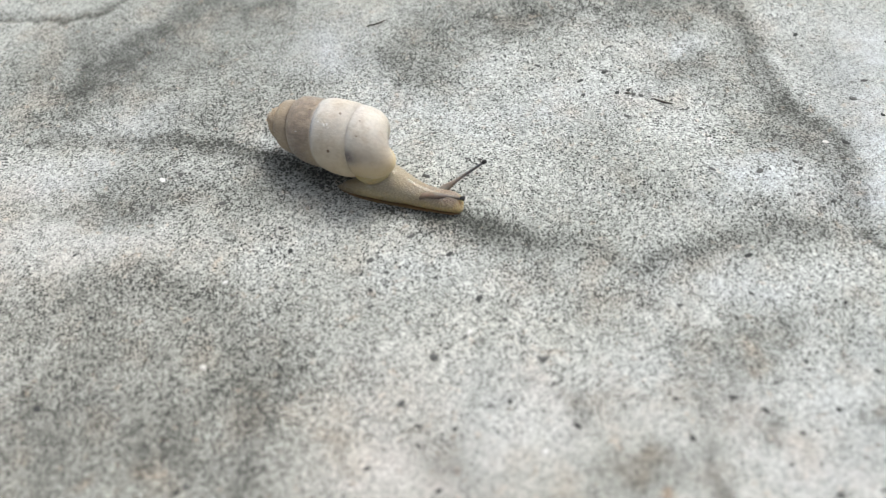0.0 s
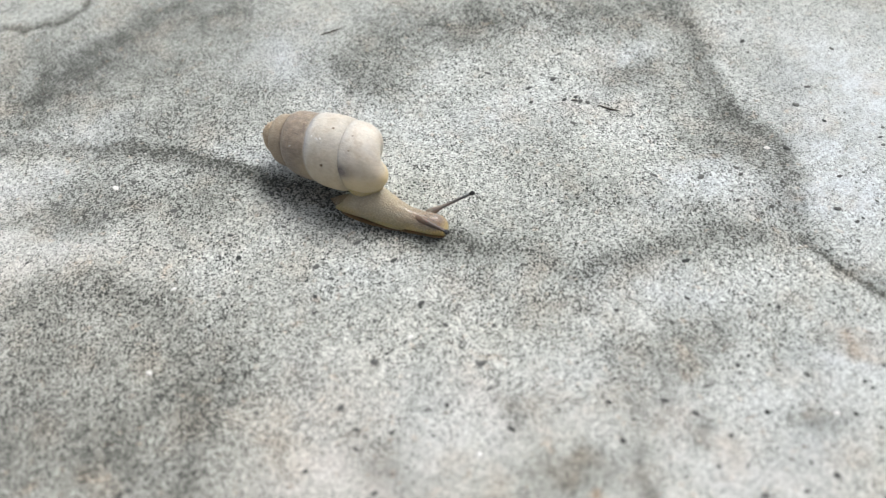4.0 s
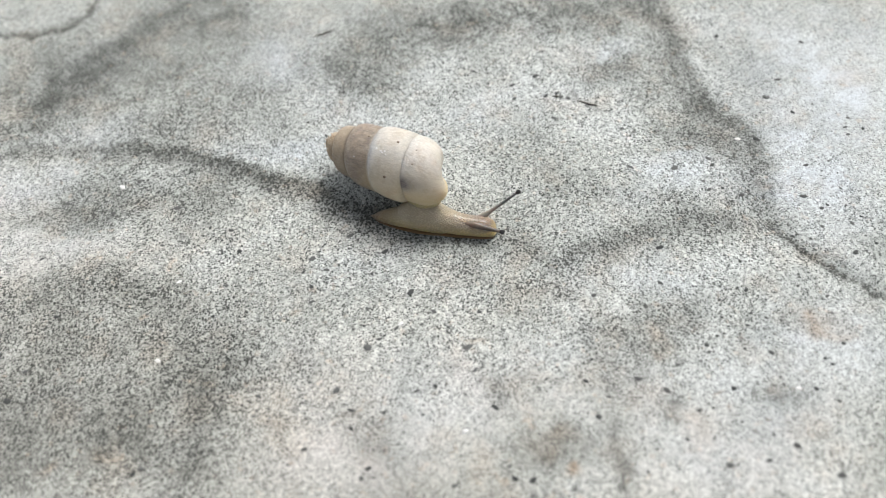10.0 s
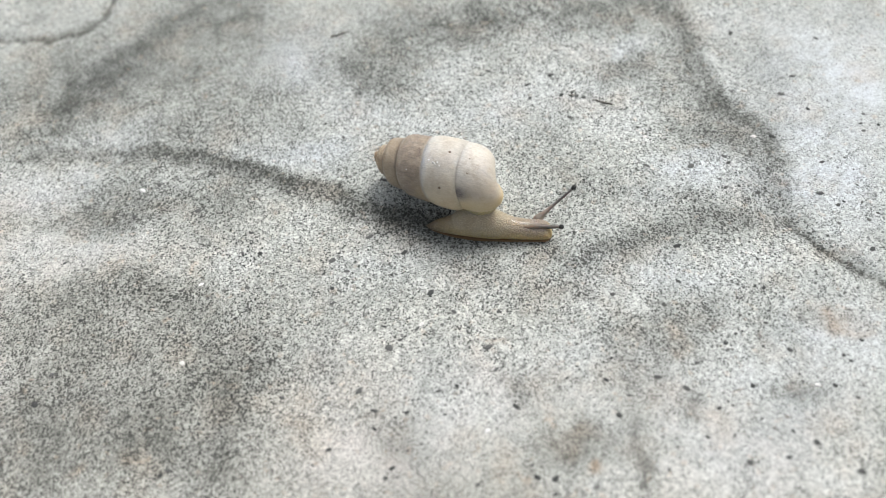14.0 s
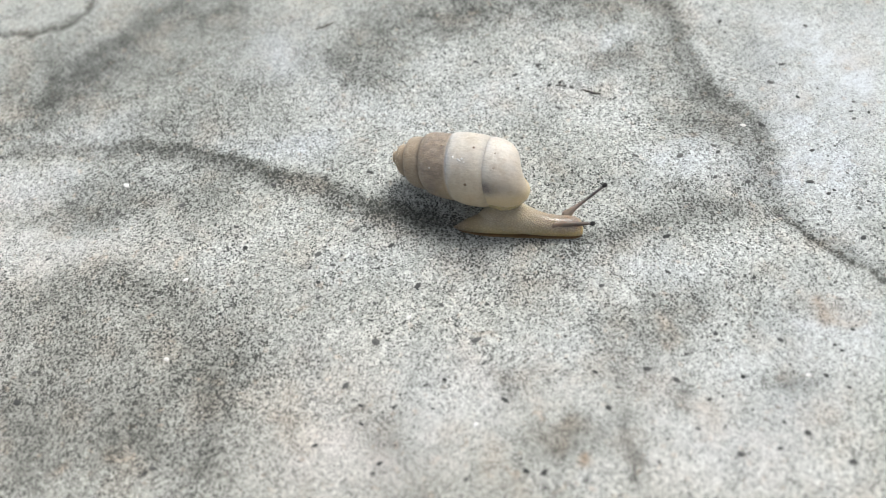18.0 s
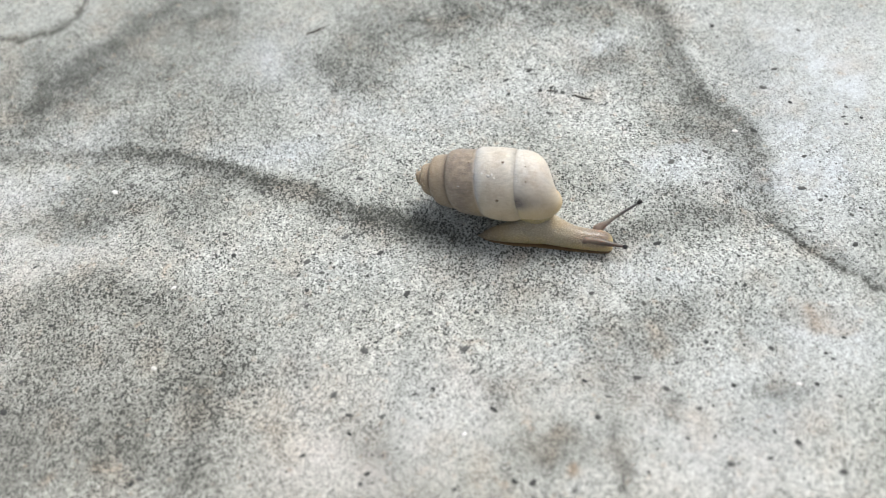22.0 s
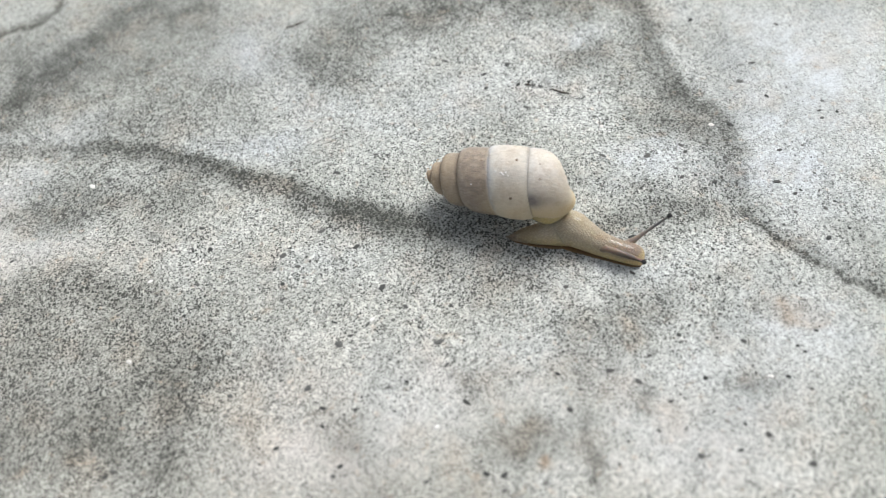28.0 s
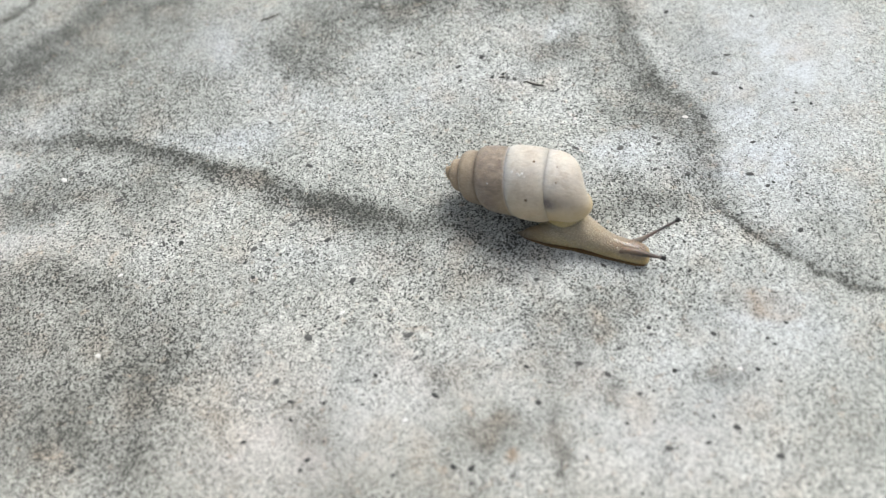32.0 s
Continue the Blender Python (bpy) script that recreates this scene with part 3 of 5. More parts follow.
# ---- grains set in the concrete ----
# dark grains: place and size in millimetres
GRAINS_A = [(-26.1, -1.4, 0.46), (-35.5, -8.5, 0.39), (-46.9, -3.7, 0.57), (-35.7, -4.4, 0.39), (-33.7, -6.9, 0.33), (-50.2, 5.1, 0.36),
            (-50.7, -14.6, 0.65), (-41.4, -19.1, 0.42), (-34.1, -24.3, 0.45), (-35.7, -23.8, 0.35), (-34.9, -24.9, 0.4), (-29.2, -12.1, 0.32),
            (-30.6, -14.2, 0.32), (-36.9, -14.3, 0.32), (-49.3, -10.9, 0.44), (-19.6, 1.6, 0.35), (-20.6, 1.1, 0.34), (-22.3, 1.2, 0.35),
            (-31.0, -19.1, 0.31), (-28.4, -19.8, 0.31), (-43.8, -14.6, 0.32), (-41.8, -17.5, 0.32), (-27.5, -5.6, 0.39), (-48.3, 13.9, 0.69),
            (-41.8, 11.5, 0.49), (-33.3, 11.4, 0.61), (-39.0, 16.6, 0.56), (-19.4, 7.5, 0.53), (-18.8, 8.6, 0.42), (-27.0, 4.0, 0.35),
            (-25.9, 6.9, 0.47), (-34.8, 5.7, 0.36)]
GRAINS_B = [(-7.9, -1.9, 0.5), (-3.2, -5.1, 0.66), (-8.6, -6.8, 0.38), (-9.1, -9.2, 0.38), (-5.2, -9.9, 0.43), (-8.7, -12.2, 0.85),
            (3.0, -13.3, 0.68), (3.5, -16.3, 0.46), (5.3, -21.2, 0.55), (-2.9, -14.9, 0.37), (-1.2, -17.9, 0.41), (-10.8, -19.9, 0.66),
            (-7.1, -20.5, 0.35), (-2.8, -21.3, 0.4), (-10.9, -22.0, 0.4), (-7.3, -24.9, 0.35), (-16.1, -23.9, 0.4), (-9.1, -26.7, 0.44),
            (-9.9, -27.7, 0.44), (6.1, -28.1, 0.38), (6.4, -29.5, 0.57), (8.3, -29.9, 0.66), (-0.0, -29.6, 0.38), (-17.2, -7.9, 0.38),
            (-15.4, -3.0, 0.5), (11.4, -18.3, 0.41), (12.8, -16.9, 0.31), (-15.5, -16.0, 0.37), (4.8, -8.7, 0.38), (6.1, -7.5, 0.32),
            (8.4, -8.1, 0.32), (8.1, -31.5, 0.42)]
GRAINS_C = [(22.3, -6.4, 0.32), (30.4, -15.8, 0.56), (30.4, -16.7, 0.4), (19.5, -17.9, 0.4), (26.5, -18.0, 0.4), (24.6, -21.0, 0.54),
            (16.4, -23.5, 0.54), (15.8, -19.0, 0.4), (18.0, -21.2, 0.35), (34.6, -16.6, 0.35), (38.1, -13.0, 0.31), (35.7, -13.7, 0.31),
            (37.5, -17.4, 0.6), (32.1, -21.3, 0.49), (41.2, -22.2, 0.53), (43.2, -23.9, 0.34), (37.7, -20.4, 0.3), (27.6, -23.6, 0.34),
            (32.0, -25.3, 0.38), (34.9, -27.1, 0.38), (37.0, -28.6, 0.61), (33.5, -30.0, 0.42), (29.2, -30.2, 0.75), (40.5, -32.3, 0.55),
            (22.0, -27.7, 0.33), (28.5, -26.9, 0.29), (20.5, -30.1, 0.38), (25.5, -26.9, 0.33), (43.3, -18.7, 0.35), (43.9, -19.5, 0.3),
            (46.0, -10.8, 0.36)]
GRAINS_D = [(-6.7, 20.4, 0.5), (-14.3, 15.9, 0.49), (8.0, 31.1, 0.52), (11.4, 32.8, 0.46), (2.5, 32.9, 0.46), (3.8, 33.5, 0.46),
            (13.2, 27.5, 0.57), (13.2, 24.9, 0.5), (17.7, 24.9, 0.63), (19.2, 25.2, 0.5), (19.8, 24.4, 0.44), (20.7, 24.1, 0.5),
            (20.8, 11.0, 0.41), (-1.3, 15.2, 0.36), (-2.9, 15.5, 0.37), (-9.6, 40.1, 0.55), (18.3, 33.8, 0.39), (18.1, 20.6, 0.43),
            (3.7, 30.1, 0.39), (-2.2, -9.7, 0.32), (-17.1, -21.3, 0.3), (-17.9, -25.5, 0.3), (-15.4, -5.1, 0.39), (-7.3, -11.2, 0.37),
            (33.8, -10.1, 0.31), (29.2, -23.4, 0.29), (36.5, -12.2, 0.31)]
GRAINS_E = [(26.0, 21.1, 0.55), (32.5, 10.0, 0.58), (37.2, 11.1, 0.52), (44.5, 13.9, 0.59), (42.4, 8.6, 0.51), (40.2, 5.1, 0.56),
            (41.2, 5.7, 0.39), (37.9, 6.2, 0.4), (36.1, 6.1, 0.4), (37.5, 10.0, 0.4), (49.5, 8.6, 0.45), (52.6, 4.3, 0.39),
            (47.8, 3.9, 0.56), (52.3, 1.6, 0.44), (50.2, 2.1, 0.44), (49.4, 1.7, 0.49), (48.6, -1.0, 0.43), (52.2, -1.1, 0.49),
            (53.6, -0.3, 0.43), (48.0, 21.3, 0.54), (50.6, 17.9, 0.42), (56.4, 14.1, 0.47), (56.3, 12.8, 0.4), (42.9, -0.1, 0.44),
            (39.2, 16.4, 0.36), (37.1, 15.7, 0.42), (51.2, -5.4, 0.63), (45.6, -3.8, 0.48), (36.2, 14.3, 0.35), (35.6, 7.5, 0.34)]
OTHER_GRAINS = [(-10.5, 4.2), (-6.1, 1.3), (45.9, -17.1), (-13.5, 21.6), (-8.2, 13.3), (26.8, 10.7), (-15.3, 1.1), (26.9, -7.0),
                (16.8, 29.1), (57.3, 15.7), (56.1, 31.4), (50.5, 24.4), (44.4, 34.3), (-13.5, -0.8), (-3.3, -18.3), (31.9, -14.7),
                (18.7, -7.9), (36.8, -9.1), (21.7, -19.3), (-21.2, 13.1), (-16.4, -0.7), (-24.7, 3.6), (20.2, 16.7), (16.7, 28.9),
                (28.0, -1.9), (-0.6, -8.1), (-12.4, -17.3), (-21.5, -16.9), (13.3, -14.1)]
WHITE_GRAINS = [(-32.2, 0.0), (27.6, 15.8), (39.3, -21.9), (-4.7, -9.4), (42.1, 14.3), (-41.2, 15.9), (-33.6, -11.1), (1.7, -23.7)]


def set_grains(places, meshes, name, low, high, seed):
    rng = random.Random(seed)
    for x, y, *given in places:
        size = given[0] if given else rng.uniform(low, high)
        ob = part(name, rng.choice(meshes), ground)
        ob.matrix_basis = pose(x * MM, y * MM, (height_at(x, y) + 0.02 * size) * MM, rz=rng.uniform(-50, 50)) @ Matrix.Diagonal((size * MM * rng.uniform(1.5, 1.9), size * MM * rng.uniform(0.95, 1.35), size * MM * 0.9, 1))


dark_meshes = [pebble_mesh("dark_grain", s, dark_stone, 0.5) for s in range(9)]
set_grains(GRAINS_A + GRAINS_B + GRAINS_C + GRAINS_D + GRAINS_E, dark_meshes, "dark_grain", 0.4, 0.6, 3)
set_grains(OTHER_GRAINS, dark_meshes, "dark_grain", 0.35, 0.6, 5)
set_grains(WHITE_GRAINS, [pebble_mesh("white_grain", s, white_stone) for s in range(9, 12)], "white_grain", 0.45, 0.65, 4)


def loose_sand(n, seed, material, small, large):
    """Uncounted sand grains, half sunk in the cement."""
    rng = np.random.RandomState(seed)
    x, y = rng.uniform(-72, 78, n), rng.uniform(-42, 62, n)
    z = relief(x, y)
    base = np.array([(1, 0, 0), (0.3, 0.95, 0), (-0.8, 0.6, 0), (-0.8, -0.6, 0), (0.3, -0.95, 0), (0.1, 0.05, 0.75)], float)
    tris = np.array([(0, 1, 5), (1, 2, 5), (2, 3, 5), (3, 4, 5), (4, 0, 5)])
    size = rng.uniform(small, large, n) * np.where(rng.rand(n) < 0.06, 1.5, 1.0)
    spin = rng.uniform(0, 6.28, n)
    shape = base[None] * (rng.uniform(0.7, 1.2, (n, 6, 1)) * size[:, None, None])
    c, s = np.cos(spin)[:, None], np.sin(spin)[:, None]
    vx = shape[:, :, 0] * c - shape[:, :, 1] * s + x[:, None]
    vy = shape[:, :, 0] * s + shape[:, :, 1] * c + y[:, None]
    vz = shape[:, :, 2] * 0.7 + z[:, None] - 0.05
    verts = np.stack([vx, vy, vz], -1).reshape(-1, 3) * MM
    faces = (tris[None] + 6 * np.arange(n)[:, None, None]).reshape(-1, 3)
    return tagged(part("sand", mesh_of("sand", verts, faces, material, False), ground), kind="stuff")


loose_sand(4200, 8, mixed_stone, 0.09, 0.24)
loose_sand(2600, 9, dark_stone, 0.07, 0.22)


# ---- a splinter of wood lying on the slab ----
def build_splinter(x, y, length, turn):
    rows = smooth_stations([(-0.5, 0, 0.05, 0.03, 0.03), (-0.3, 0.02, 0.1, 0.07, 0.06), (0, -0.015, 0.13, 0.09, 0.07), (0.3, 0.02, 0.12, 0.06, 0.06), (0.5, 0.05, 0.05, 0.02, 0.02)], 4)
    rows = [(a * length, b * length, c, d * 1.25, e * 1.25) for a, b, c, d, e in rows]
    ob = new("wood_splinter", loft("wood_splinter", rows, wood, 8))
    ob.matrix_basis = pose(x * MM, y * MM, height_at(x, y) * MM, rz=turn)
    return tagged(ob, "thin dark splinter of dead wood lying on concrete", "splinter")


build_splinter(23.2, 22.7, 3.0, -28)
build_splinter(19.0, 24.6, 0.9, -10)
build_splinter(-13.8, 42.6, 3.4, 20)


# ---- the snail ----
SHELL_LENGTH, APEX, MOUTH = 18.9, -0.8, 2.0
SUTURES = [(0.0, -0.5), (0.035, 0.3), (0.075, 1.1), (0.15, 2.0), (0.275, 3.0), (0.472, 4.0), (0.667, 5.0), (0.775, 5.4), (0.89, 5.8), (0.97, 6.0), (1.045, 6.3)]
GIRTH = [(0.0, 0.10), (0.008, 0.6), (0.03, 1.1), (0.055, 1.55), (0.1, 2.25), (0.2, 3.15), (0.3, 3.65), (0.4, 3.98), (0.5, 4.22), (0.62, 4.4), (0.74, 4.45), (0.83, 4.25),
         (0.88, 3.85), (0.915, 3.3), (0.94, 2.8), (0.96, 2.5), (0.98, 2.05), (0.992, 1.4), (0.998, 0.7), (1.0, 0.02)]


def build_shell(parent):
    """A long spired shell: a tube wound over its own earlier turns, apex at the origin, axis along x, back upwards, its mouth low on the right."""
    rings, around = 660, 56
    last = 5.0 + (MOUTH - 0.6) / (2 * math.pi)
    p = np.linspace(-0.5, last, rings)
    phi = MOUTH - 2 * math.pi * (last - p)
    table = np.array(SUTURES).T
    seam_at = lambda q: np.interp(q, table[1], table[0])
    soft = np.hanning(61) / np.hanning(61).sum()
    ease = lambda v: np.convolve(np.pad(v, 30, "edge"), soft, "valid")
    back, shown = ease(seam_at(p)), ease(seam_at(p + 1))
    lap = np.interp(p, [-0.5, 3.9, 4.5, last], [0.62, 0.62, 0.14, 0.0]) * (shown - back)
    low, high = back - 0.13 * (shown - back), shown + lap
    outer = np.interp(0.5 * (back + shown), *np.array(GIRTH).T) * np.interp(p, [-0.5, 0.4, 1.4, 2.4, 3.5, 4.2, 4.9, last], [0.5, 0.73, 0.95, 1.04, 1.045, 1.035, 0.97, 0.98])
    outer = ease(outer) * np.clip((p + 0.5) / 0.12, 0.02, 1)
    flare = np.clip((p - last + 0.05) / 0.05, 0, 1)
    thick = outer * np.interp(p, [-0.5, 4.2, last], [0.60, 0.60, 0.55])
    u = np.linspace(0, 2 * math.pi, around, endpoint=False)
    square = np.interp(p, [-0.5, 4.0, 4.6, last], [4.2, 4.2, 4.2, 3.8])[:, None]
    cu, su = np.cos(u)[None], np.sin(u)[None]
    blunt = np.where(cu < 0, square, np.interp(p, [3.8, 4.4], [4.0, 1.95])[:, None])
    norm = (np.abs(cu) ** blunt + np.abs(su) ** blunt) ** (-1 / blunt)
    s = 0.5 * (low + high)[:, None] + 0.5 * (high - low)[:, None] * norm * cu
    radial = (outer - thick)[:, None] + thick[:, None] * (1 + 0.08 * flare[:, None]) * norm * su
    # each turn leans with the slope of the spire
    girth = lambda v: np.interp(v, *np.array(GIRTH).T)
    slope = np.clip(girth(np.clip(s, 0.004, 0.78)) / girth(np.clip(0.5 * (back + shown), 0.004, 0.78))[:, None], 0.35, 1.3)
    lean = np.interp(p, [-0.5, 3.6, 4.3, last], [0.18, 0.2, 0.4, 0.45])[:, None]
    radial = radial * (1 + lean * (slope - 1))
    ph = np.repeat(phi[:, None], around, 1)
    # where each turn rises out of the one before it
    shift, half = round((rings - 1) / (last + 0.5)), around // 2 + 1
    begin = back.copy()
    for k in range(shift, rings):
        across = np.linspace(low[k], high[k], 120)
        own = np.interp(across, s[k, :half][::-1], radial[k, :half][::-1])
        earlier = np.interp(across, s[k - shift, :half][::-1], radial[k - shift, :half][::-1], left=99.0, right=0.0)
        begin[k] = across[np.argmax(own > earlier)]
    begin = np.convolve(np.pad(begin, 6, "edge"), np.full(13, 1 / 13), "valid")
    end = np.append(begin[shift:], high[-shift:])
    # the rim turns in and closes a short way inside the mouth
    inner = []
    for step, shrink in ((0.010, 0.93), (-0.03, 0.86), (-0.10, 0.80), (-0.12, 0.05)):
        inner.append((s[-1].mean() + (s[-1] - s[-1].mean()) * shrink, radial[-1].mean() + (radial[-1] - radial[-1].mean()) * shrink, ph[-1] + 2 * math.pi * step))
    s, radial, ph = (np.vstack([old] + [row[n][None] for row in inner]) for n, old in enumerate((s, radial, ph)))
    p = np.concatenate([p, [last] * len(inner)])
    x = APEX + SHELL_LENGTH * s
    y, z = -radial * np.sin(ph), radial * np.cos(ph)
    verts = np.stack([x, y, z], -1).reshape(-1, 3)
    n = len(p)
    i, j = np.meshgrid(np.arange(n - 1), np.arange(around), indexing="ij")
    corner = (i * around + j).ravel()
    beside = (i * around + (j + 1) % around).ravel()
    me = mesh_of("shell", verts * MM, np.stack([corner, beside, beside + around, corner + around], 1), shell_mat)
    bm = bmesh.new()
    bm.from_mesh(me)
    bmesh.ops.recalc_face_normals(bm, faces=bm.faces)
    bm.to_mesh(me)
    bm.free()
    x, y, z = verts.T
    turned = np.arctan2(-y, z)
    count = np.rint(p[:, None] - (np.arctan2(np.sin(ph), np.cos(ph)) - 0.6) / (2 * math.pi)).ravel()
    begin, end = (np.append(v, [v[-1]] * len(inner))[:, None] for v in (begin, end))
    w = (s - begin) / np.maximum(end - begin, 0.004)
    # painted shade on both sides of each suture
    groove_shade = (np.exp(-(((s - begin) * SHELL_LENGTH / 0.17) ** 2)) + np.exp(-(((s - end) * SHELL_LENGTH / 0.30) ** 2)) * (p < 4.2)[:, None]).ravel()
    w = np.clip(w, 0.0, 0.995).ravel()
    give(me, "whorl", count + w)
    blot = np.exp(-(((x - 13.6) / 1.0) ** 2 + ((turned - 1.22 - 0.05 * (x - 13.6)) / 0.22) ** 2)) * 1.2
    blot += 0.3 * np.exp(-(((x - 15.2) / 1.6) ** 2 + ((turned - 1.15) / 0.17) ** 2))
    give(me, "blotch", np.clip(blot, 0, 1) * (count > 4.5))
    # where that glow is painted: the lower side and the lip
    give(me, "thin", np.clip(0.5 * np.clip((turned - 0.5) / 1.1, 0, 1) * np.clip((x - 6.5) / 3, 0, 1) + 0.4 * np.repeat(np.clip((p - last + 0.12) / 0.12, 0, 1), around), 0, 0.8))
    give(me, "seam", groove_shade * np.interp(x, [-0.8, 0.0, 5.0, 8.0, 18.0], [0, 0.9, 0.85, 0.15, 0.0]))
    give(me, "around", np.stack([turned * 0.45, x * 0.4, count * 0.37], 1))
    ob = part("shell", me, parent, "cream and taupe banded spiral shell")

    def on(px, angle, lift):
        r = float(np.interp((px - APEX) / SHELL_LENGTH, *np.array(GIRTH).T)) + lift
        return (px * MM, -r * math.sin(angle) * MM, r * math.cos(angle) * MM)

    grit = [pebble_mesh("grit", k, white_stone) for k in (21, 22)]
    for k, (px, angle, size) in enumerate(((9.2, 0.42, 0.3), (9.95, 0.47, 0.34), (10.45, 0.44, 0.3), (10.2, 0.50, 0.2), (10.8, 0.52, 0.18), (6.3, 0.85, 0.2))):
        ob2 = part("grit", grit[k % 2], ob, "white sand grain stuck to the shell")
        ob2.matrix_basis = Matrix.Translation(on(px, angle, 0.12)) @ Matrix.Scale(1.35 * size * MM, 4)
    speck = pebble_mesh("speck", 31, brown_mat, 0.4)
    for px, angle, size in ((11.5, 0.06, 0.34), (11.3, 1.12, 0.42), (14.3, 0.12, 0.2), (14.6, 0.55, 0.22), (10.0, 1.15, 0.22), (9.6, 0.95, 0.18), (7.2, 0.1, 0.2)):
        ob2 = part("speck", speck, ob, "brown speck on the shell")
        ob2.matrix_basis = Matrix.Translation(on(px, angle, 0.10)) @ pose(0, 0, 0, rx=math.degrees(angle)) @ Matrix.Scale(1.5 * size * MM, 4)
    # dust caught on the oldest whorls
    dust = [pebble_mesh("dust", k, tan_stone) for k in (51, 52, 53)]
    rng = random.Random(14)
    for k in range(22):
        px, angle = rng.uniform(-0.75, 1.6), rng.uniform(-1.2, 2.2)
        ob2 = part("dust", dust[k % 3], ob, "tan dust grain on the tip of the shell")
        ob2.matrix_basis = Matrix.Translation(on(px, angle, 0.05)) @ Matrix.Scale(rng.uniform(0.12, 0.26) * MM, 4)
    # the flesh that fills the shell's mouth
    part("mantle", loft("mantle", smooth_stations([
        (11.8, -1.9, -2.3, 0.2, 0.2), (12.5, -2.0, -2.3, 0.9, 0.9), (13.8, -2.2, -2.3, 1.35, 1.35), (15.2, -2.3, -2.2, 1.55, 1.55), (16.4, -2.1, -1.9, 1.4, 1.4),
        (17.3, -1.9, -1.6, 0.9, 0.9), (17.7, -1.8, -1.5, 0.2, 0.2)], 5), skin, 28), ob, "yellowish flesh at the shell mouth")
    return ob


snail = tagged(new("snail"), "small land snail with banded cream shell crawling over concrete", "snail")
shell = build_shell(snail)
def resting(rows, flat):
    """Body stations whose flattened belly lies on the ground."""
    return [(x, y, h * (1 - flat) - 0.05, w, h) for x, y, w, h in rows]


def contact_shade_material():
    # dark amber that stands in for contact shadow along the body's lower edge
    m = Nodes("contact_shade_mat", Roughness=0.3, Coat_Weight=0.5, Coat_Roughness=0.1, Subsurface_Weight=0.4, Subsurface_Scale=0.001)
    m.put(m.out, {"Subsurface Radius": (1.0, 0.5, 0.2)})
    return m.done(m.mix(m.noise(900, 3), (0.24, 0.14, 0.06), (0.13, 0.08, 0.04)))


contact_shade_mat = contact_shade_material()


def flesh(name, rows, label, head):
    """A stretch of the body; head: whether it turns browner towards its front."""
    me = loft(name, smooth_stations(resting(rows, 0.45), 6), skin, 36, 0.45)
    x = np.array([v.co.x for v in me.vertices]) / MM
    give(me, "tail", 0.85 * np.clip((4.5 - x) / 4.0, 0, 1) * (1 - head))
    give(me, "front", np.clip((x + 6.5) / 4.5, 0, 1) * head)
    ob = part(name, me, snail, label)
    # added strip: the contact shadow under the body, given as dark colour
    rim = [(x, y, 0.05, w * 1.01 + 0.02, 0.13) for x, y, w, h in rows[1:-1]]
    part("sole", loft("sole", smooth_stations(rim, 5), contact_shade_mat, 20), ob, "dark amber strip standing in for the contact shadow under the body")
    return ob


foot = flesh("foot", [
    (-0.3, 0, 0.06, 0.1), (0.1, 0.0, 0.24, 0.3), (1.2, 0.15, 0.76, 0.9), (3.2, 0.55, 1.32, 1.5), (5.0, 0.95, 1.65, 1.95),
    (6.5, 1.1, 1.6, 1.75), (7.8, 1.15, 1.35, 1.4), (9.2, 1.15, 0.95, 0.95), (10.0, 1.15, 0.5, 0.5), (10.3, 1.15, 0.2, 0.2)], "pale olive foot with a pointed tail", 0)
neck = flesh("neck", [
    (-14.3, 1.1, 0.2, 0.2), (-13.3, 1.25, 0.85, 0.95), (-12.0, 1.5, 1.5, 1.85), (-10.4, 1.7, 2.05, 2.55), (-8.6, 1.65, 2.15, 2.7), (-6.8, 1.3, 1.8, 2.2), (-4.8, 0.95, 1.48, 1.7), (-3.0, 0.88, 1.38, 1.5),
    (-1.4, 0.9, 1.36, 1.4), (-0.5, 0.9, 1.2, 1.15), (0.0, 0.85, 0.85, 0.75), (0.2, 0.8, 0.2, 0.2)], "yellowish neck and head with a brown back", 1)


def build_stalk(name, length, thick, skin_of, flare, ridge, label):
    """An eye stalk whose tip is at the origin, reaching back along x."""
    rows = smooth_stations([(-length - 0.9, 0, -1.1, thick * 0.5, thick * 0.5), (-length, 0, -0.55, thick * flare, thick * flare), (-length * 0.86, 0, -0.28, thick * (0.5 * flare + 0.75), thick * (0.5 * flare + 0.75)), (-length * 0.70, 0, -0.16, thick * (1.5 + ridge), thick * (1.5 + ridge)), (-length * 0.4, 0, -0.10, thick * (1.05 + 0.7 * ridge), thick * (1.05 + 0.7 * ridge)),
                            (-0.7, 0, -0.02, thick * 0.95, thick * 0.95), (-0.45, 0, 0, thick * 1.1, thick * 1.1)], 5)
    ob = part(name, loft(name, rows, skin_of, 14), snail, label)
    tip = smooth_stations([(-0.55, 0, 0, thick * 0.95, thick * 0.95), (-0.35, 0, 0, thick * 1.5, thick * 1.5), (-0.15, 0, 0, thick * 1.65, thick * 1.65), (0.02, 0, 0, thick * 1.2, thick * 1.2), (0.1, 0, 0, 0.02, 0.02)], 4)
    part("eye", loft("eye", tip, eye_mat, 14), ob, "dark rounded eye at the tip")
    return ob


tentacle_far = build_stalk("tentacle", 6.5, 0.175, grey_stalk, 3.8, 0.0, "slim raised grey eye stalk")
tentacle_near = build_stalk("tentacle", 5.2, 0.185, brown_stalk, 2.6, 0.9, "brown eye stalk held low over the head")


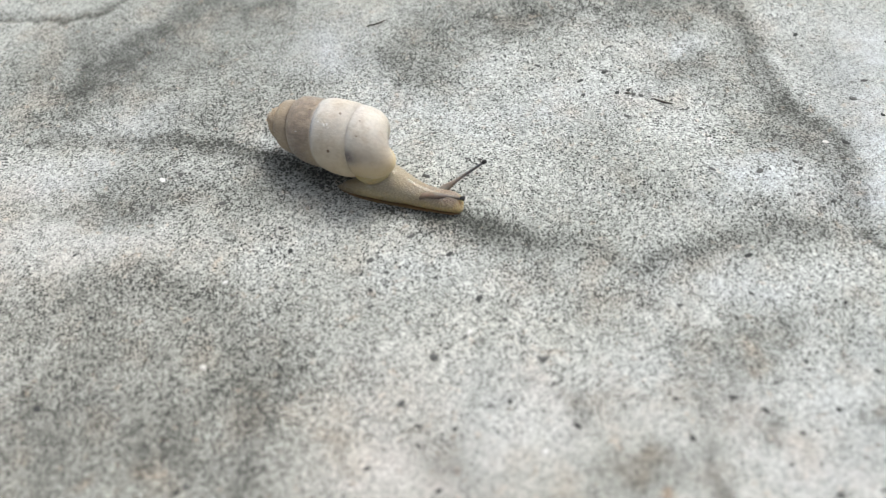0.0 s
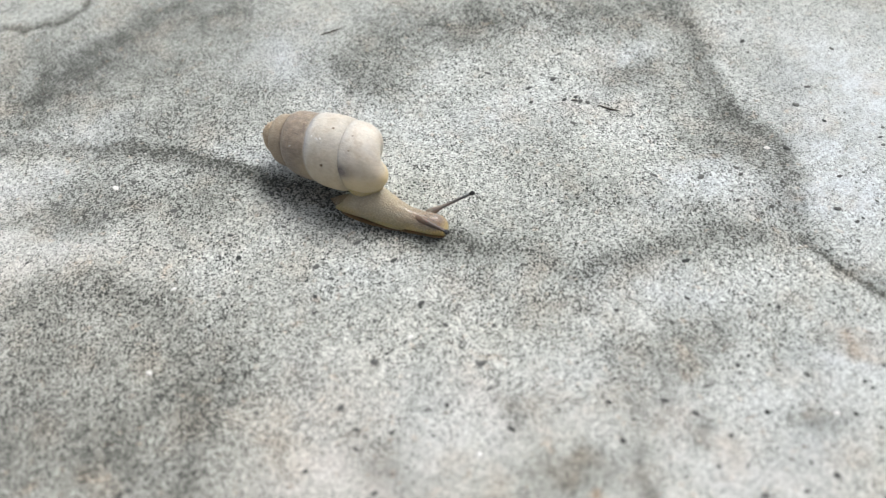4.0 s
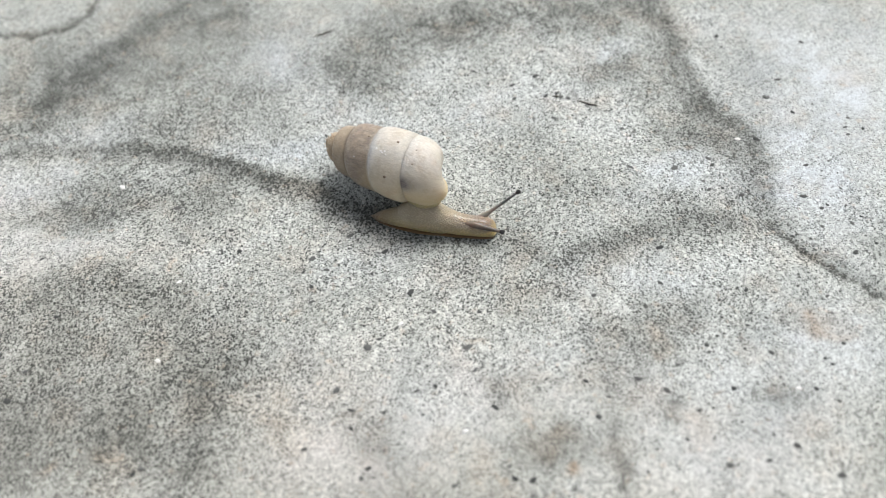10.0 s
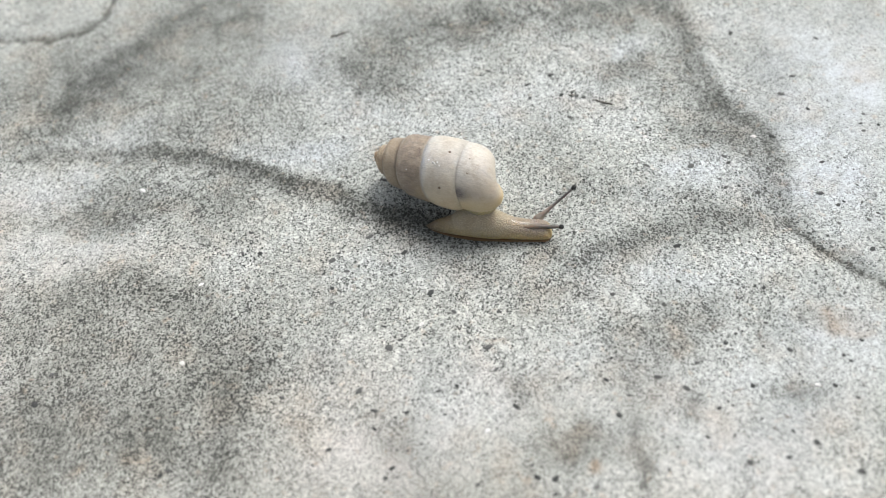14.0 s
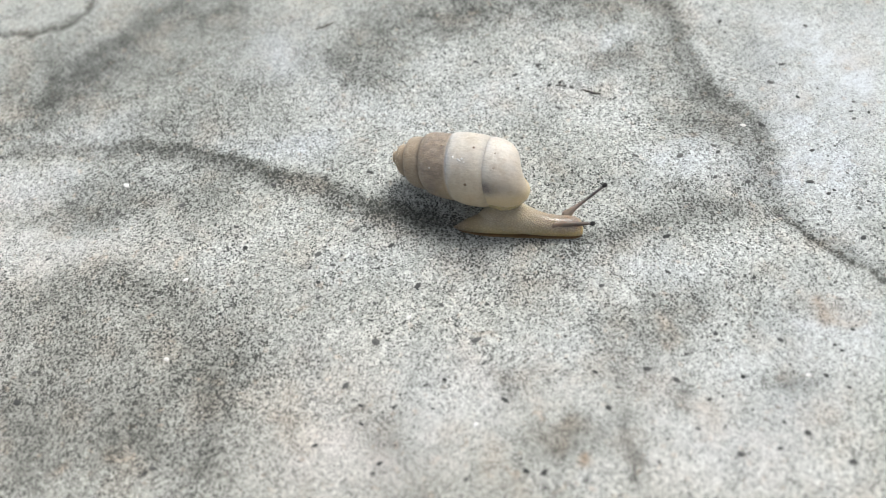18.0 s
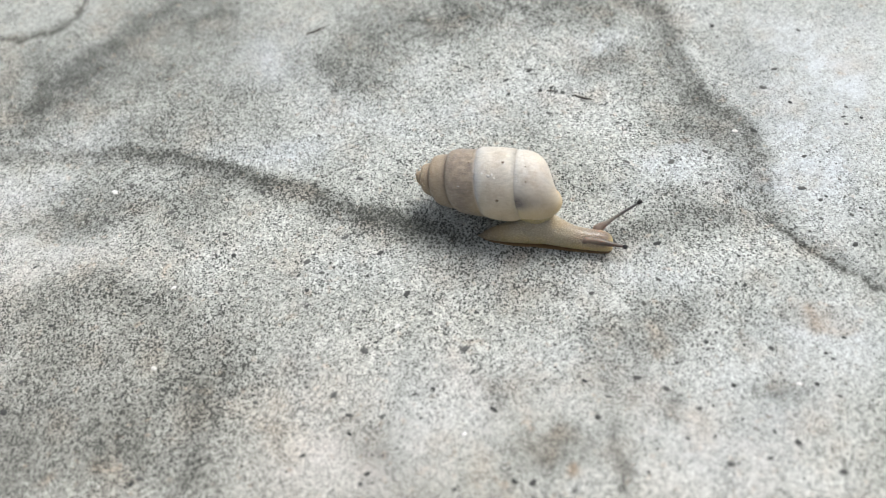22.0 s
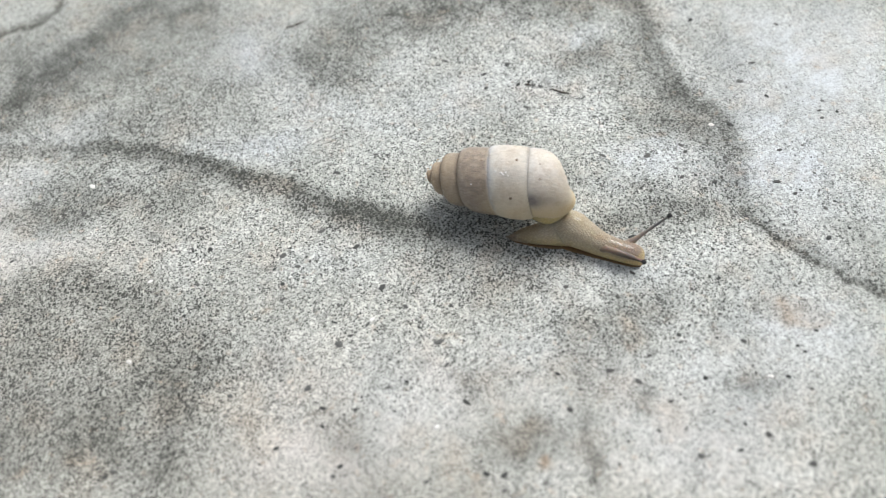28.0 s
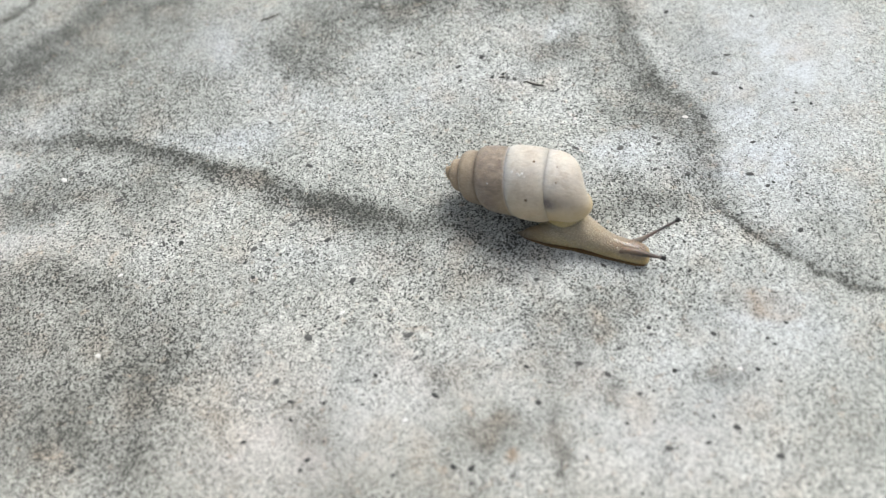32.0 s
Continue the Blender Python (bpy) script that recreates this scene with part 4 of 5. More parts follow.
def motions():
    """The crawl: rows of seconds, place in millimetres, then turn, rise and roll in degrees."""
    def crawl(piece, rows):
        walk(piece, [(t, pose(x * MM, y * MM, z * MM, roll, -rise, turn)) for t, x, y, z, turn, rise, roll in rows])

    crawl(snail, [
        (0, -18.97, 12.68, 0.00, -20.9, 0.0, 0.0), (0.5, -18.29, 12.75, 0.00, -22.2, 0.0, 0.0),
        (1, -17.60, 12.83, 0.00, -23.4, 0.0, 0.0), (1.5, -16.61, 12.48, 0.00, -23.9, 0.0, 0.0),
        (2, -15.63, 12.13, 0.00, -24.4, 0.0, 0.0), (2.5, -14.89, 11.99, 0.00, -26.4, 0.0, 0.0),
        (3, -14.15, 11.84, 0.00, -28.5, 0.0, 0.0), (3.5, -13.77, 11.54, 0.00, -28.0, 0.0, 0.0),
        (5.5, -12.23, 10.32, 0.00, -26.3, 0.0, 0.0), (6, -11.85, 10.01, 0.00, -25.9, 0.0, 0.0),
        (6.5, -11.04, 9.66, 0.00, -26.4, 0.0, 0.0), (7, -10.23, 9.30, 0.00, -27.0, 0.0, 0.0),
        (7.5, -9.66, 8.52, 0.00, -24.0, 0.0, 0.0), (8, -9.09, 7.74, 0.00, -21.0, 0.0, 0.0),
        (8.5, -8.67, 7.76, 0.00, -21.2, 0.0, 0.0), (9, -8.25, 7.78, 0.00, -21.4, 0.0, 0.0),
        (9.5, -7.84, 7.39, 0.00, -19.8, 0.0, 0.0), (10, -7.44, 6.99, 0.00, -18.3, 0.0, 0.0),
        (10.5, -6.87, 7.04, 0.00, -18.9, 0.0, 0.0), (11, -6.29, 7.09, 0.00, -19.4, 0.0, 0.0),
        (11.5, -5.83, 6.67, 0.00, -18.1, 0.0, 0.0), (12, -5.37, 6.26, 0.00, -16.8, 0.0, 0.0),
        (12.5, -4.75, 6.26, 0.00, -17.1, 0.0, 0.0), (13, -4.13, 6.26, 0.00, -17.5, 0.0, 0.0),
        (13.5, -3.48, 5.65, 0.00, -16.1, 0.0, 0.0), (14, -2.84, 5.04, 0.00, -14.7, 0.0, 0.0),
        (14.5, -2.29, 4.84, 0.00, -14.5, 0.0, 0.0), (16.5, -0.09, 4.05, 0.00, -13.8, 0.0, 0.0),
        (17, 0.46, 3.85, 0.00, -13.6, 0.0, 0.0), (17.5, 1.33, 3.42, 0.00, -13.1, 0.0, 0.0),
        (18, 2.20, 3.00, 0.00, -12.7, 0.0, 0.0), (18.5, 2.71, 2.69, 0.00, -12.0, 0.0, 0.0),
        (19, 3.22, 2.39, 0.00, -11.4, 0.0, 0.0), (19.5, 4.00, 2.26, 0.00, -11.5, 0.0, 0.0),
        (20, 4.79, 2.13, 0.00, -11.5, 0.0, 0.0), (20.5, 5.01, 2.03, 0.00, -11.3, 0.0, 0.0),
        (21, 5.23, 1.93, 0.00, -11.1, 0.0, 0.0), (21.5, 5.89, 2.06, 0.00, -13.7, 0.0, 0.0),
        (22, 6.55, 2.19, 0.00, -16.3, 0.0, 0.0), (22.5, 6.92, 1.76, 0.00, -15.4, 0.0, 0.0),
        (23, 7.29, 1.33, 0.00, -14.4, 0.0, 0.0), (23.5, 7.81, 1.27, 0.00, -14.3, 0.0, 0.0),
        (24, 8.32, 1.21, 0.00, -14.2, 0.0, 0.0), (24.5, 8.92, 1.17, 0.00, -15.6, 0.0, 0.0),
        (25, 9.52, 1.12, 0.00, -17.0, 0.0, 0.0), (25.5, 10.08, 0.95, 0.00, -17.9, 0.0, 0.0),
        (27.5, 12.34, 0.27, 0.00, -21.7, 0.0, 0.0), (28, 12.90, 0.10, 0.00, -22.7, 0.0, 0.0),
        (28.5, 13.80, 0.00, 0.00, -23.4, 0.0, 0.0), (29, 14.71, -0.10, 0.00, -24.3, 0.0, 0.0),
        (29.5, 14.91, -0.36, 0.00, -24.0, 0.0, 0.0), (30, 15.12, -0.62, 0.00, -23.8, 0.0, 0.0),
        (30.5, 15.85, -0.74, 0.00, -24.8, 0.0, 0.0), (31, 16.58, -0.86, 0.00, -25.9, 0.0, 0.0),
        (31.5, 17.13, -0.96, 0.00, -25.4, 0.0, 0.0), (32, 17.69, -1.05, 0.00, -24.9, 0.0, 0.0)])

    crawl(shell, [
        (0, -10.28, 5.10, 3.98, -9.1, 7.4, 1.3), (0.5, -10.72, 4.53, 4.06, -7.6, 7.0, 0.5),
        (1, -11.10, 4.24, 4.15, -6.2, 6.5, -0.3), (1.5, -9.73, 3.05, 3.96, -6.3, 7.5, -0.4),
        (2, -8.85, 3.78, 3.76, -6.4, 8.6, -0.5), (2.5, -9.00, 4.50, 3.83, -4.1, 8.2, -0.5),
        (3, -9.97, 3.58, 3.90, -1.9, 7.8, -0.5), (3.5, -10.40, 3.80, 3.88, -2.6, 7.9, 0.1),
        (5.5, -11.30, 4.33, 3.79, -5.6, 8.4, 2.5), (6, -9.08, 4.13, 3.76, -6.3, 8.5, 3.1),
        (6.5, -8.79, 4.53, 3.83, -4.6, 8.2, 2.3), (7, -9.49, 4.04, 3.90, -2.9, 7.8, 1.4),
        (7.5, -10.15, 4.94, 3.99, -5.7, 7.4, 1.2), (8, -10.53, 6.37, 4.08, -8.6, 6.9, 0.9),
        (8.5, -10.56, 6.16, 3.81, -8.1, 8.3, 1.9), (9, -8.81, 4.78, 3.53, -7.6, 9.7, 2.9),
        (9.5, -7.78, 6.59, 3.82, -11.3, 8.2, 0.1), (10, -7.49, 7.62, 4.12, -15.0, 6.7, -2.6),
        (10.5, -7.95, 7.61, 4.05, -14.4, 7.1, -1.3), (11, -8.71, 7.45, 3.98, -13.8, 7.4, 0.1),
        (11.5, -8.82, 7.72, 3.99, -14.4, 7.4, -1.2), (12, -9.03, 7.91, 4.00, -15.0, 7.3, -2.4),
        (12.5, -9.23, 7.69, 3.85, -14.9, 8.1, -0.1), (13, -7.76, 6.39, 3.70, -14.7, 8.9, 2.3),
        (13.5, -6.95, 7.53, 3.75, -15.0, 8.6, 1.2), (14, -7.59, 7.66, 3.80, -15.4, 8.3, 0.2),
        (14.5, -8.01, 7.82, 3.80, -14.9, 8.3, 0.4), (16.5, -10.38, 6.99, 3.80, -13.0, 8.4, 1.0),
        (17, -9.07, 6.47, 3.80, -12.5, 8.4, 1.1), (17.5, -7.78, 6.80, 3.79, -13.1, 8.4, 0.3),
        (18, -8.25, 7.76, 3.78, -13.7, 8.4, -0.5), (18.5, -8.44, 7.99, 3.83, -13.9, 8.2, -0.4),
        (19, -9.13, 7.69, 3.89, -14.1, 7.9, -0.3), (19.5, -9.88, 7.57, 3.96, -12.9, 7.5, 0.2),
        (20, -10.70, 7.21, 4.03, -11.7, 7.2, 0.7), (20.5, -10.29, 7.31, 3.87, -10.9, 8.0, 1.0),
        (21, -8.18, 6.09, 3.71, -10.0, 8.8, 1.3), (21.5, -7.64, 6.33, 3.74, -7.4, 8.7, 0.7),
        (22, -8.38, 5.33, 3.77, -4.7, 8.5, 0.2), (22.5, -8.87, 5.58, 3.83, -6.1, 8.2, -1.0),
        (23, -9.08, 6.43, 3.89, -7.4, 7.9, -2.1), (23.5, -9.72, 5.92, 3.91, -7.1, 7.8, -0.5),
        (24, -10.15, 5.62, 3.93, -6.9, 7.7, 1.1), (24.5, -10.82, 5.17, 3.99, -5.3, 7.4, 1.2),
        (25, -11.34, 4.86, 4.06, -3.6, 7.0, 1.3), (25.5, -9.66, 4.44, 4.05, -2.6, 7.1, 0.8),
        (27.5, -10.16, 4.62, 4.01, 1.7, 7.3, -1.3), (28, -11.04, 4.06, 4.00, 2.8, 7.3, -1.8),
        (28.5, -11.92, 3.95, 4.07, 3.1, 7.0, -1.8), (29, -12.76, 3.40, 4.13, 3.5, 6.6, -1.7),
        (29.5, -11.62, 2.95, 3.85, 2.4, 8.1, 1.6), (30, -8.52, 3.50, 3.56, 1.3, 9.6, 4.8),
        (30.5, -9.09, 3.22, 3.58, 1.3, 9.5, 4.3), (31, -9.50, 3.27, 3.59, 1.3, 9.4, 3.7),
        (31.5, -9.96, 4.16, 3.63, 0.4, 9.2, 1.7), (32, -10.19, 4.06, 3.67, -0.4, 9.0, -0.4)])

    crawl(foot, [
        (0, 0.00, 0.00, 0.00, -4.8, 0.0, 0.0), (0.5, 0.00, 0.00, 0.00, -5.7, 0.0, 0.0),
        (1, 0.00, 0.00, 0.00, -6.7, 0.0, 0.0), (1.5, 0.00, 0.00, 0.00, -7.6, 0.0, 0.0),
        (2, 0.00, 0.00, 0.00, -8.5, 0.0, 0.0), (2.5, 0.00, 0.00, 0.00, -9.9, 0.0, 0.0),
        (3, 0.00, 0.00, 0.00, -11.3, 0.0, 0.0), (3.5, 0.00, 0.00, 0.00, -11.0, 0.0, 0.0),
        (5.5, 0.00, 0.00, 0.00, -9.8, 0.0, 0.0), (6, 0.00, 0.00, 0.00, -9.5, 0.0, 0.0),
        (6.5, 0.00, 0.00, 0.00, -7.6, 0.0, 0.0), (7, 0.00, 0.00, 0.00, -5.7, 0.0, 0.0),
        (7.5, 0.00, 0.00, 0.00, -4.8, 0.0, 0.0), (8, 0.00, 0.00, 0.00, -3.8, 0.0, 0.0),
        (8.5, 0.00, 0.00, 0.00, -5.7, 0.0, 0.0), (9, 0.00, 0.00, 0.00, -7.6, 0.0, 0.0),
        (9.5, 0.00, 0.00, 0.00, -7.8, 0.0, 0.0), (10, 0.00, 0.00, 0.00, -8.1, 0.0, 0.0),
        (10.5, 0.00, 0.00, 0.00, -9.2, 0.0, 0.0), (11, 0.00, 0.00, 0.00, -10.4, 0.0, 0.0),
        (11.5, 0.00, 0.00, 0.00, -9.5, 0.0, 0.0), (12, 0.00, 0.00, 0.00, -8.5, 0.0, 0.0),
        (12.5, 0.00, 0.00, 0.00, -9.9, 0.0, 0.0), (13, 0.00, 0.00, 0.00, -11.3, 0.0, 0.0),
        (13.5, 0.00, 0.00, 0.00, -9.7, 0.0, 0.0), (14, 0.00, 0.00, 0.00, -8.1, 0.0, 0.0),
        (14.5, 0.00, 0.00, 0.00, -8.1, 0.0, 0.0), (16.5, 0.00, 0.00, 0.00, -8.1, 0.0, 0.0),
        (17, 0.00, 0.00, 0.00, -8.1, 0.0, 0.0), (17.5, 0.00, 0.00, 0.00, -6.2, 0.0, 0.0),
        (18, 0.00, 0.00, 0.00, -4.3, 0.0, 0.0), (18.5, 0.00, 0.00, 0.00, -4.1, 0.0, 0.0),
        (19, 0.00, 0.00, 0.00, -3.8, 0.0, 0.0), (19.5, 0.00, 0.00, 0.00, -3.8, 0.0, 0.0),
        (20, 0.00, 0.00, 0.00, -3.8, 0.0, 0.0), (20.5, 0.00, 0.00, 0.00, -3.8, 0.0, 0.0),
        (21, 0.00, 0.00, 0.00, -3.8, 0.0, 0.0), (21.5, 0.00, 0.00, 0.00, -2.9, 0.0, 0.0),
        (22, 0.00, 0.00, 0.00, -1.9, 0.0, 0.0), (22.5, 0.00, 0.00, 0.00, -1.0, 0.0, 0.0),
        (23, 0.00, 0.00, 0.00, -0.0, 0.0, 0.0), (23.5, 0.00, 0.00, 0.00, -0.0, 0.0, 0.0),
        (24, 0.00, 0.00, 0.00, -0.0, 0.0, 0.0), (24.5, 0.00, 0.00, 0.00, -0.0, 0.0, 0.0),
        (25, 0.00, 0.00, 0.00, -0.0, 0.0, 0.0), (25.5, 0.00, 0.00, 0.00, 0.6, 0.0, 0.0),
        (27.5, 0.00, 0.00, 0.00, 3.2, 0.0, 0.0), (28, 0.00, 0.00, 0.00, 3.8, 0.0, 0.0),
        (28.5, 0.00, 0.00, 0.00, 3.3, 0.0, 0.0), (29, 0.00, 0.00, 0.00, 2.9, 0.0, 0.0),
        (29.5, 0.00, 0.00, 0.00, 2.6, 0.0, 0.0), (30, 0.00, 0.00, 0.00, 2.4, 0.0, 0.0),
        (30.5, 0.00, 0.00, 0.00, 3.1, 0.0, 0.0), (31, 0.00, 0.00, 0.00, 3.8, 0.0, 0.0),
        (31.5, 0.00, 0.00, 0.00, 1.4, 0.0, 0.0), (32, 0.00, 0.00, 0.00, -1.0, 0.0, 0.0)])

    crawl(neck, [
        (0, 15.62, 0.00, 0.00, 3.6, 0.0, 0.0), (0.5, 15.83, 0.00, 0.00, 4.3, 0.0, 0.0),
        (1, 16.05, 0.00, 0.00, 5.0, 0.0, 0.0), (1.5, 15.50, 0.00, 0.00, 5.7, 0.0, 0.0),
        (2, 14.96, 0.00, 0.00, 6.4, 0.0, 0.0), (2.5, 15.02, 0.00, 0.00, 7.5, 0.0, 0.0),
        (3, 15.09, 0.00, 0.00, 8.5, 0.0, 0.0), (3.5, 15.17, 0.00, 0.00, 8.3, 0.0, 0.0),
        (5.5, 15.48, 0.00, 0.00, 7.4, 0.0, 0.0), (6, 15.56, 0.00, 0.00, 7.1, 0.0, 0.0),
        (6.5, 15.60, 0.00, 0.00, 5.7, 0.0, 0.0), (7, 15.64, 0.00, 0.00, 4.3, 0.0, 0.0),
        (7.5, 15.49, 0.00, 0.00, 3.6, 0.0, 0.0), (8, 15.38, 0.00, 0.00, 2.9, 0.0, 0.0),
        (8.5, 15.66, 0.00, 0.00, 4.3, 0.0, 0.0), (9, 15.93, 0.00, 0.00, 5.7, 0.0, 0.0),
        (9.5, 15.98, 0.00, 0.00, 5.9, 0.0, 0.0), (10, 16.04, 0.00, 0.00, 6.1, 0.0, 0.0),
        (10.5, 16.02, 0.00, 0.00, 6.9, 0.0, 0.0), (11, 16.01, 0.00, 0.00, 7.8, 0.0, 0.0),
        (11.5, 16.14, 0.00, 0.00, 7.1, 0.0, 0.0), (12, 16.28, 0.00, 0.00, 6.4, 0.0, 0.0),
        (12.5, 16.35, 0.00, 0.00, 7.5, 0.0, 0.0), (13, 16.42, 0.00, 0.00, 8.5, 0.0, 0.0),
        (13.5, 16.15, 0.00, 0.00, 7.3, 0.0, 0.0), (14, 15.89, 0.00, 0.00, 6.1, 0.0, 0.0),
        (14.5, 15.96, 0.00, 0.00, 6.1, 0.0, 0.0), (16.5, 16.22, 0.00, 0.00, 6.1, 0.0, 0.0),
        (17, 16.29, 0.00, 0.00, 6.1, 0.0, 0.0), (17.5, 16.07, 0.00, 0.00, 4.6, 0.0, 0.0),
        (18, 15.85, 0.00, 0.00, 3.2, 0.0, 0.0), (18.5, 15.83, 0.00, 0.00, 3.0, 0.0, 0.0),
        (19, 15.81, 0.00, 0.00, 2.9, 0.0, 0.0), (19.5, 15.59, 0.00, 0.00, 2.9, 0.0, 0.0),
        (20, 15.37, 0.00, 0.00, 2.9, 0.0, 0.0), (20.5, 16.19, 0.00, 0.00, 2.9, 0.0, 0.0),
        (21, 17.00, 0.00, 0.00, 2.9, 0.0, 0.0), (21.5, 16.60, 0.00, 0.00, 2.1, 0.0, 0.0),
        (22, 16.24, 0.00, 0.00, 1.4, 0.0, 0.0), (22.5, 16.36, 0.00, 0.00, 0.7, 0.0, 0.0),
        (23, 16.49, 0.00, 0.00, 0.0, 0.0, 0.0), (23.5, 16.79, 0.00, 0.00, 0.0, 0.0, 0.0),
        (24, 17.09, 0.00, 0.00, 0.0, 0.0, 0.0), (24.5, 16.79, 0.00, 0.00, 0.0, 0.0, 0.0),
        (25, 16.50, 0.00, 0.00, 0.0, 0.0, 0.0), (25.5, 16.49, 0.00, 0.00, -0.5, 0.0, 0.0),
        (27.5, 16.45, 0.00, 0.00, -2.4, 0.0, 0.0), (28, 16.46, 0.00, 0.00, -2.9, 0.0, 0.0),
        (28.5, 15.84, 0.00, 0.00, -2.5, 0.0, 0.0), (29, 15.23, 0.00, 0.00, -2.1, 0.0, 0.0),
        (29.5, 15.66, 0.00, 0.00, -2.0, 0.0, 0.0), (30, 16.09, 0.00, 0.00, -1.8, 0.0, 0.0),
        (30.5, 15.86, 0.00, 0.00, -2.3, 0.0, 0.0), (31, 15.63, 0.00, 0.00, -2.9, 0.0, 0.0),
        (31.5, 15.67, 0.00, 0.00, -1.1, 0.0, 0.0), (32, 15.70, 0.00, 0.00, 0.7, 0.0, 0.0)])

    crawl(tentacle_far, [
        (0, 17.27, 5.34, 4.20, 36.8, 25.7, 0.0), (0.5, 17.20, 5.10, 4.20, 36.5, 26.4, 0.0),
        (1, 17.16, 4.86, 4.20, 36.1, 27.2, 0.0), (1.5, 17.10, 4.60, 4.20, 32.5, 27.3, 0.0),
        (2, 17.03, 4.35, 4.20, 28.9, 27.2, 0.0), (2.5, 17.05, 4.14, 4.20, 25.5, 28.9, 0.0),
        (3, 17.10, 3.94, 4.20, 21.3, 30.4, 0.0), (3.5, 17.15, 4.21, 4.20, 24.9, 29.0, 0.0),
        (5.5, 17.42, 5.31, 4.20, 35.3, 23.7, 0.0), (6, 17.50, 5.58, 4.20, 37.2, 22.5, 0.0),
        (6.5, 17.91, 5.07, 4.20, 31.8, 23.3, 0.0), (7, 18.33, 4.56, 4.20, 26.0, 24.0, 0.0),
        (7.5, 18.30, 4.34, 4.20, 23.8, 24.2, 0.0), (8, 18.29, 4.13, 4.20, 21.5, 24.4, 0.0),
        (8.5, 17.96, 4.62, 4.20, 29.5, 25.2, 0.0), (9, 17.63, 5.10, 4.20, 38.0, 25.5, 0.0),
        (9.5, 17.97, 4.90, 4.20, 36.8, 25.4, 0.0), (10, 18.30, 4.69, 4.20, 35.6, 25.4, 0.0),
        (10.5, 17.96, 5.26, 4.20, 40.3, 26.1, 0.0), (11, 17.60, 5.83, 4.20, 45.3, 26.6, 0.0),
        (11.5, 17.67, 5.93, 4.20, 45.9, 25.5, 0.0), (12, 17.75, 6.03, 4.20, 46.4, 24.4, 0.0),
        (12.5, 17.66, 5.92, 4.20, 48.1, 25.4, 0.0), (13, 17.57, 5.80, 4.20, 49.9, 26.6, 0.0),
        (13.5, 17.88, 5.70, 4.20, 44.8, 26.2, 0.0), (14, 18.20, 5.57, 4.20, 39.7, 25.7, 0.0),
        (14.5, 18.10, 5.65, 4.20, 41.9, 25.9, 0.0), (16.5, 17.71, 5.98, 4.20, 51.1, 26.5, 0.0),
        (17, 17.62, 6.07, 4.20, 53.4, 26.5, 0.0), (17.5, 17.99, 5.61, 4.20, 42.6, 27.6, 0.0),
        (18, 18.35, 5.13, 4.20, 31.1, 27.9, 0.0), (18.5, 18.38, 5.22, 4.20, 33.8, 26.5, 0.0),
        (19, 18.40, 5.31, 4.20, 36.1, 25.2, 0.0), (19.5, 18.07, 5.42, 4.20, 39.4, 26.4, 0.0),
        (20, 17.74, 5.54, 4.20, 43.2, 27.6, 0.0), (20.5, 18.13, 5.71, 4.20, 45.7, 25.8, 0.0),
        (21, 18.51, 5.89, 4.20, 47.9, 24.1, 0.0), (21.5, 18.74, 5.45, 4.20, 39.3, 25.2, 0.0),
        (22, 19.04, 5.09, 4.20, 30.2, 25.4, 0.0), (22.5, 19.13, 5.29, 4.20, 32.6, 26.3, 0.0),
        (23, 19.23, 5.49, 4.20, 35.2, 27.1, 0.0), (23.5, 19.10, 5.40, 4.20, 37.0, 26.5, 0.0),
        (24, 18.97, 5.32, 4.20, 38.6, 26.0, 0.0), (24.5, 18.91, 5.39, 4.20, 37.2, 26.3, 0.0),
        (25, 18.85, 5.47, 4.20, 35.7, 26.5, 0.0), (25.5, 18.79, 5.46, 4.20, 36.2, 26.8, 0.0),
        (27.5, 18.60, 5.42, 4.20, 37.9, 28.2, 0.0), (28, 18.57, 5.41, 4.20, 38.3, 28.6, 0.0),
        (28.5, 18.28, 5.02, 4.20, 33.0, 27.3, 0.0), (29, 18.01, 4.64, 4.20, 28.3, 26.0, 0.0),
        (29.5, 18.21, 4.79, 4.20, 30.4, 27.3, 0.0), (30, 18.40, 4.94, 4.20, 32.8, 28.6, 0.0),
        (30.5, 18.17, 5.05, 4.20, 35.1, 28.8, 0.0), (31, 17.93, 5.16, 4.20, 37.6, 29.0, 0.0),
        (31.5, 17.99, 4.93, 4.20, 35.1, 28.7, 0.0), (32, 18.05, 4.70, 4.20, 32.6, 28.4, 0.0)])

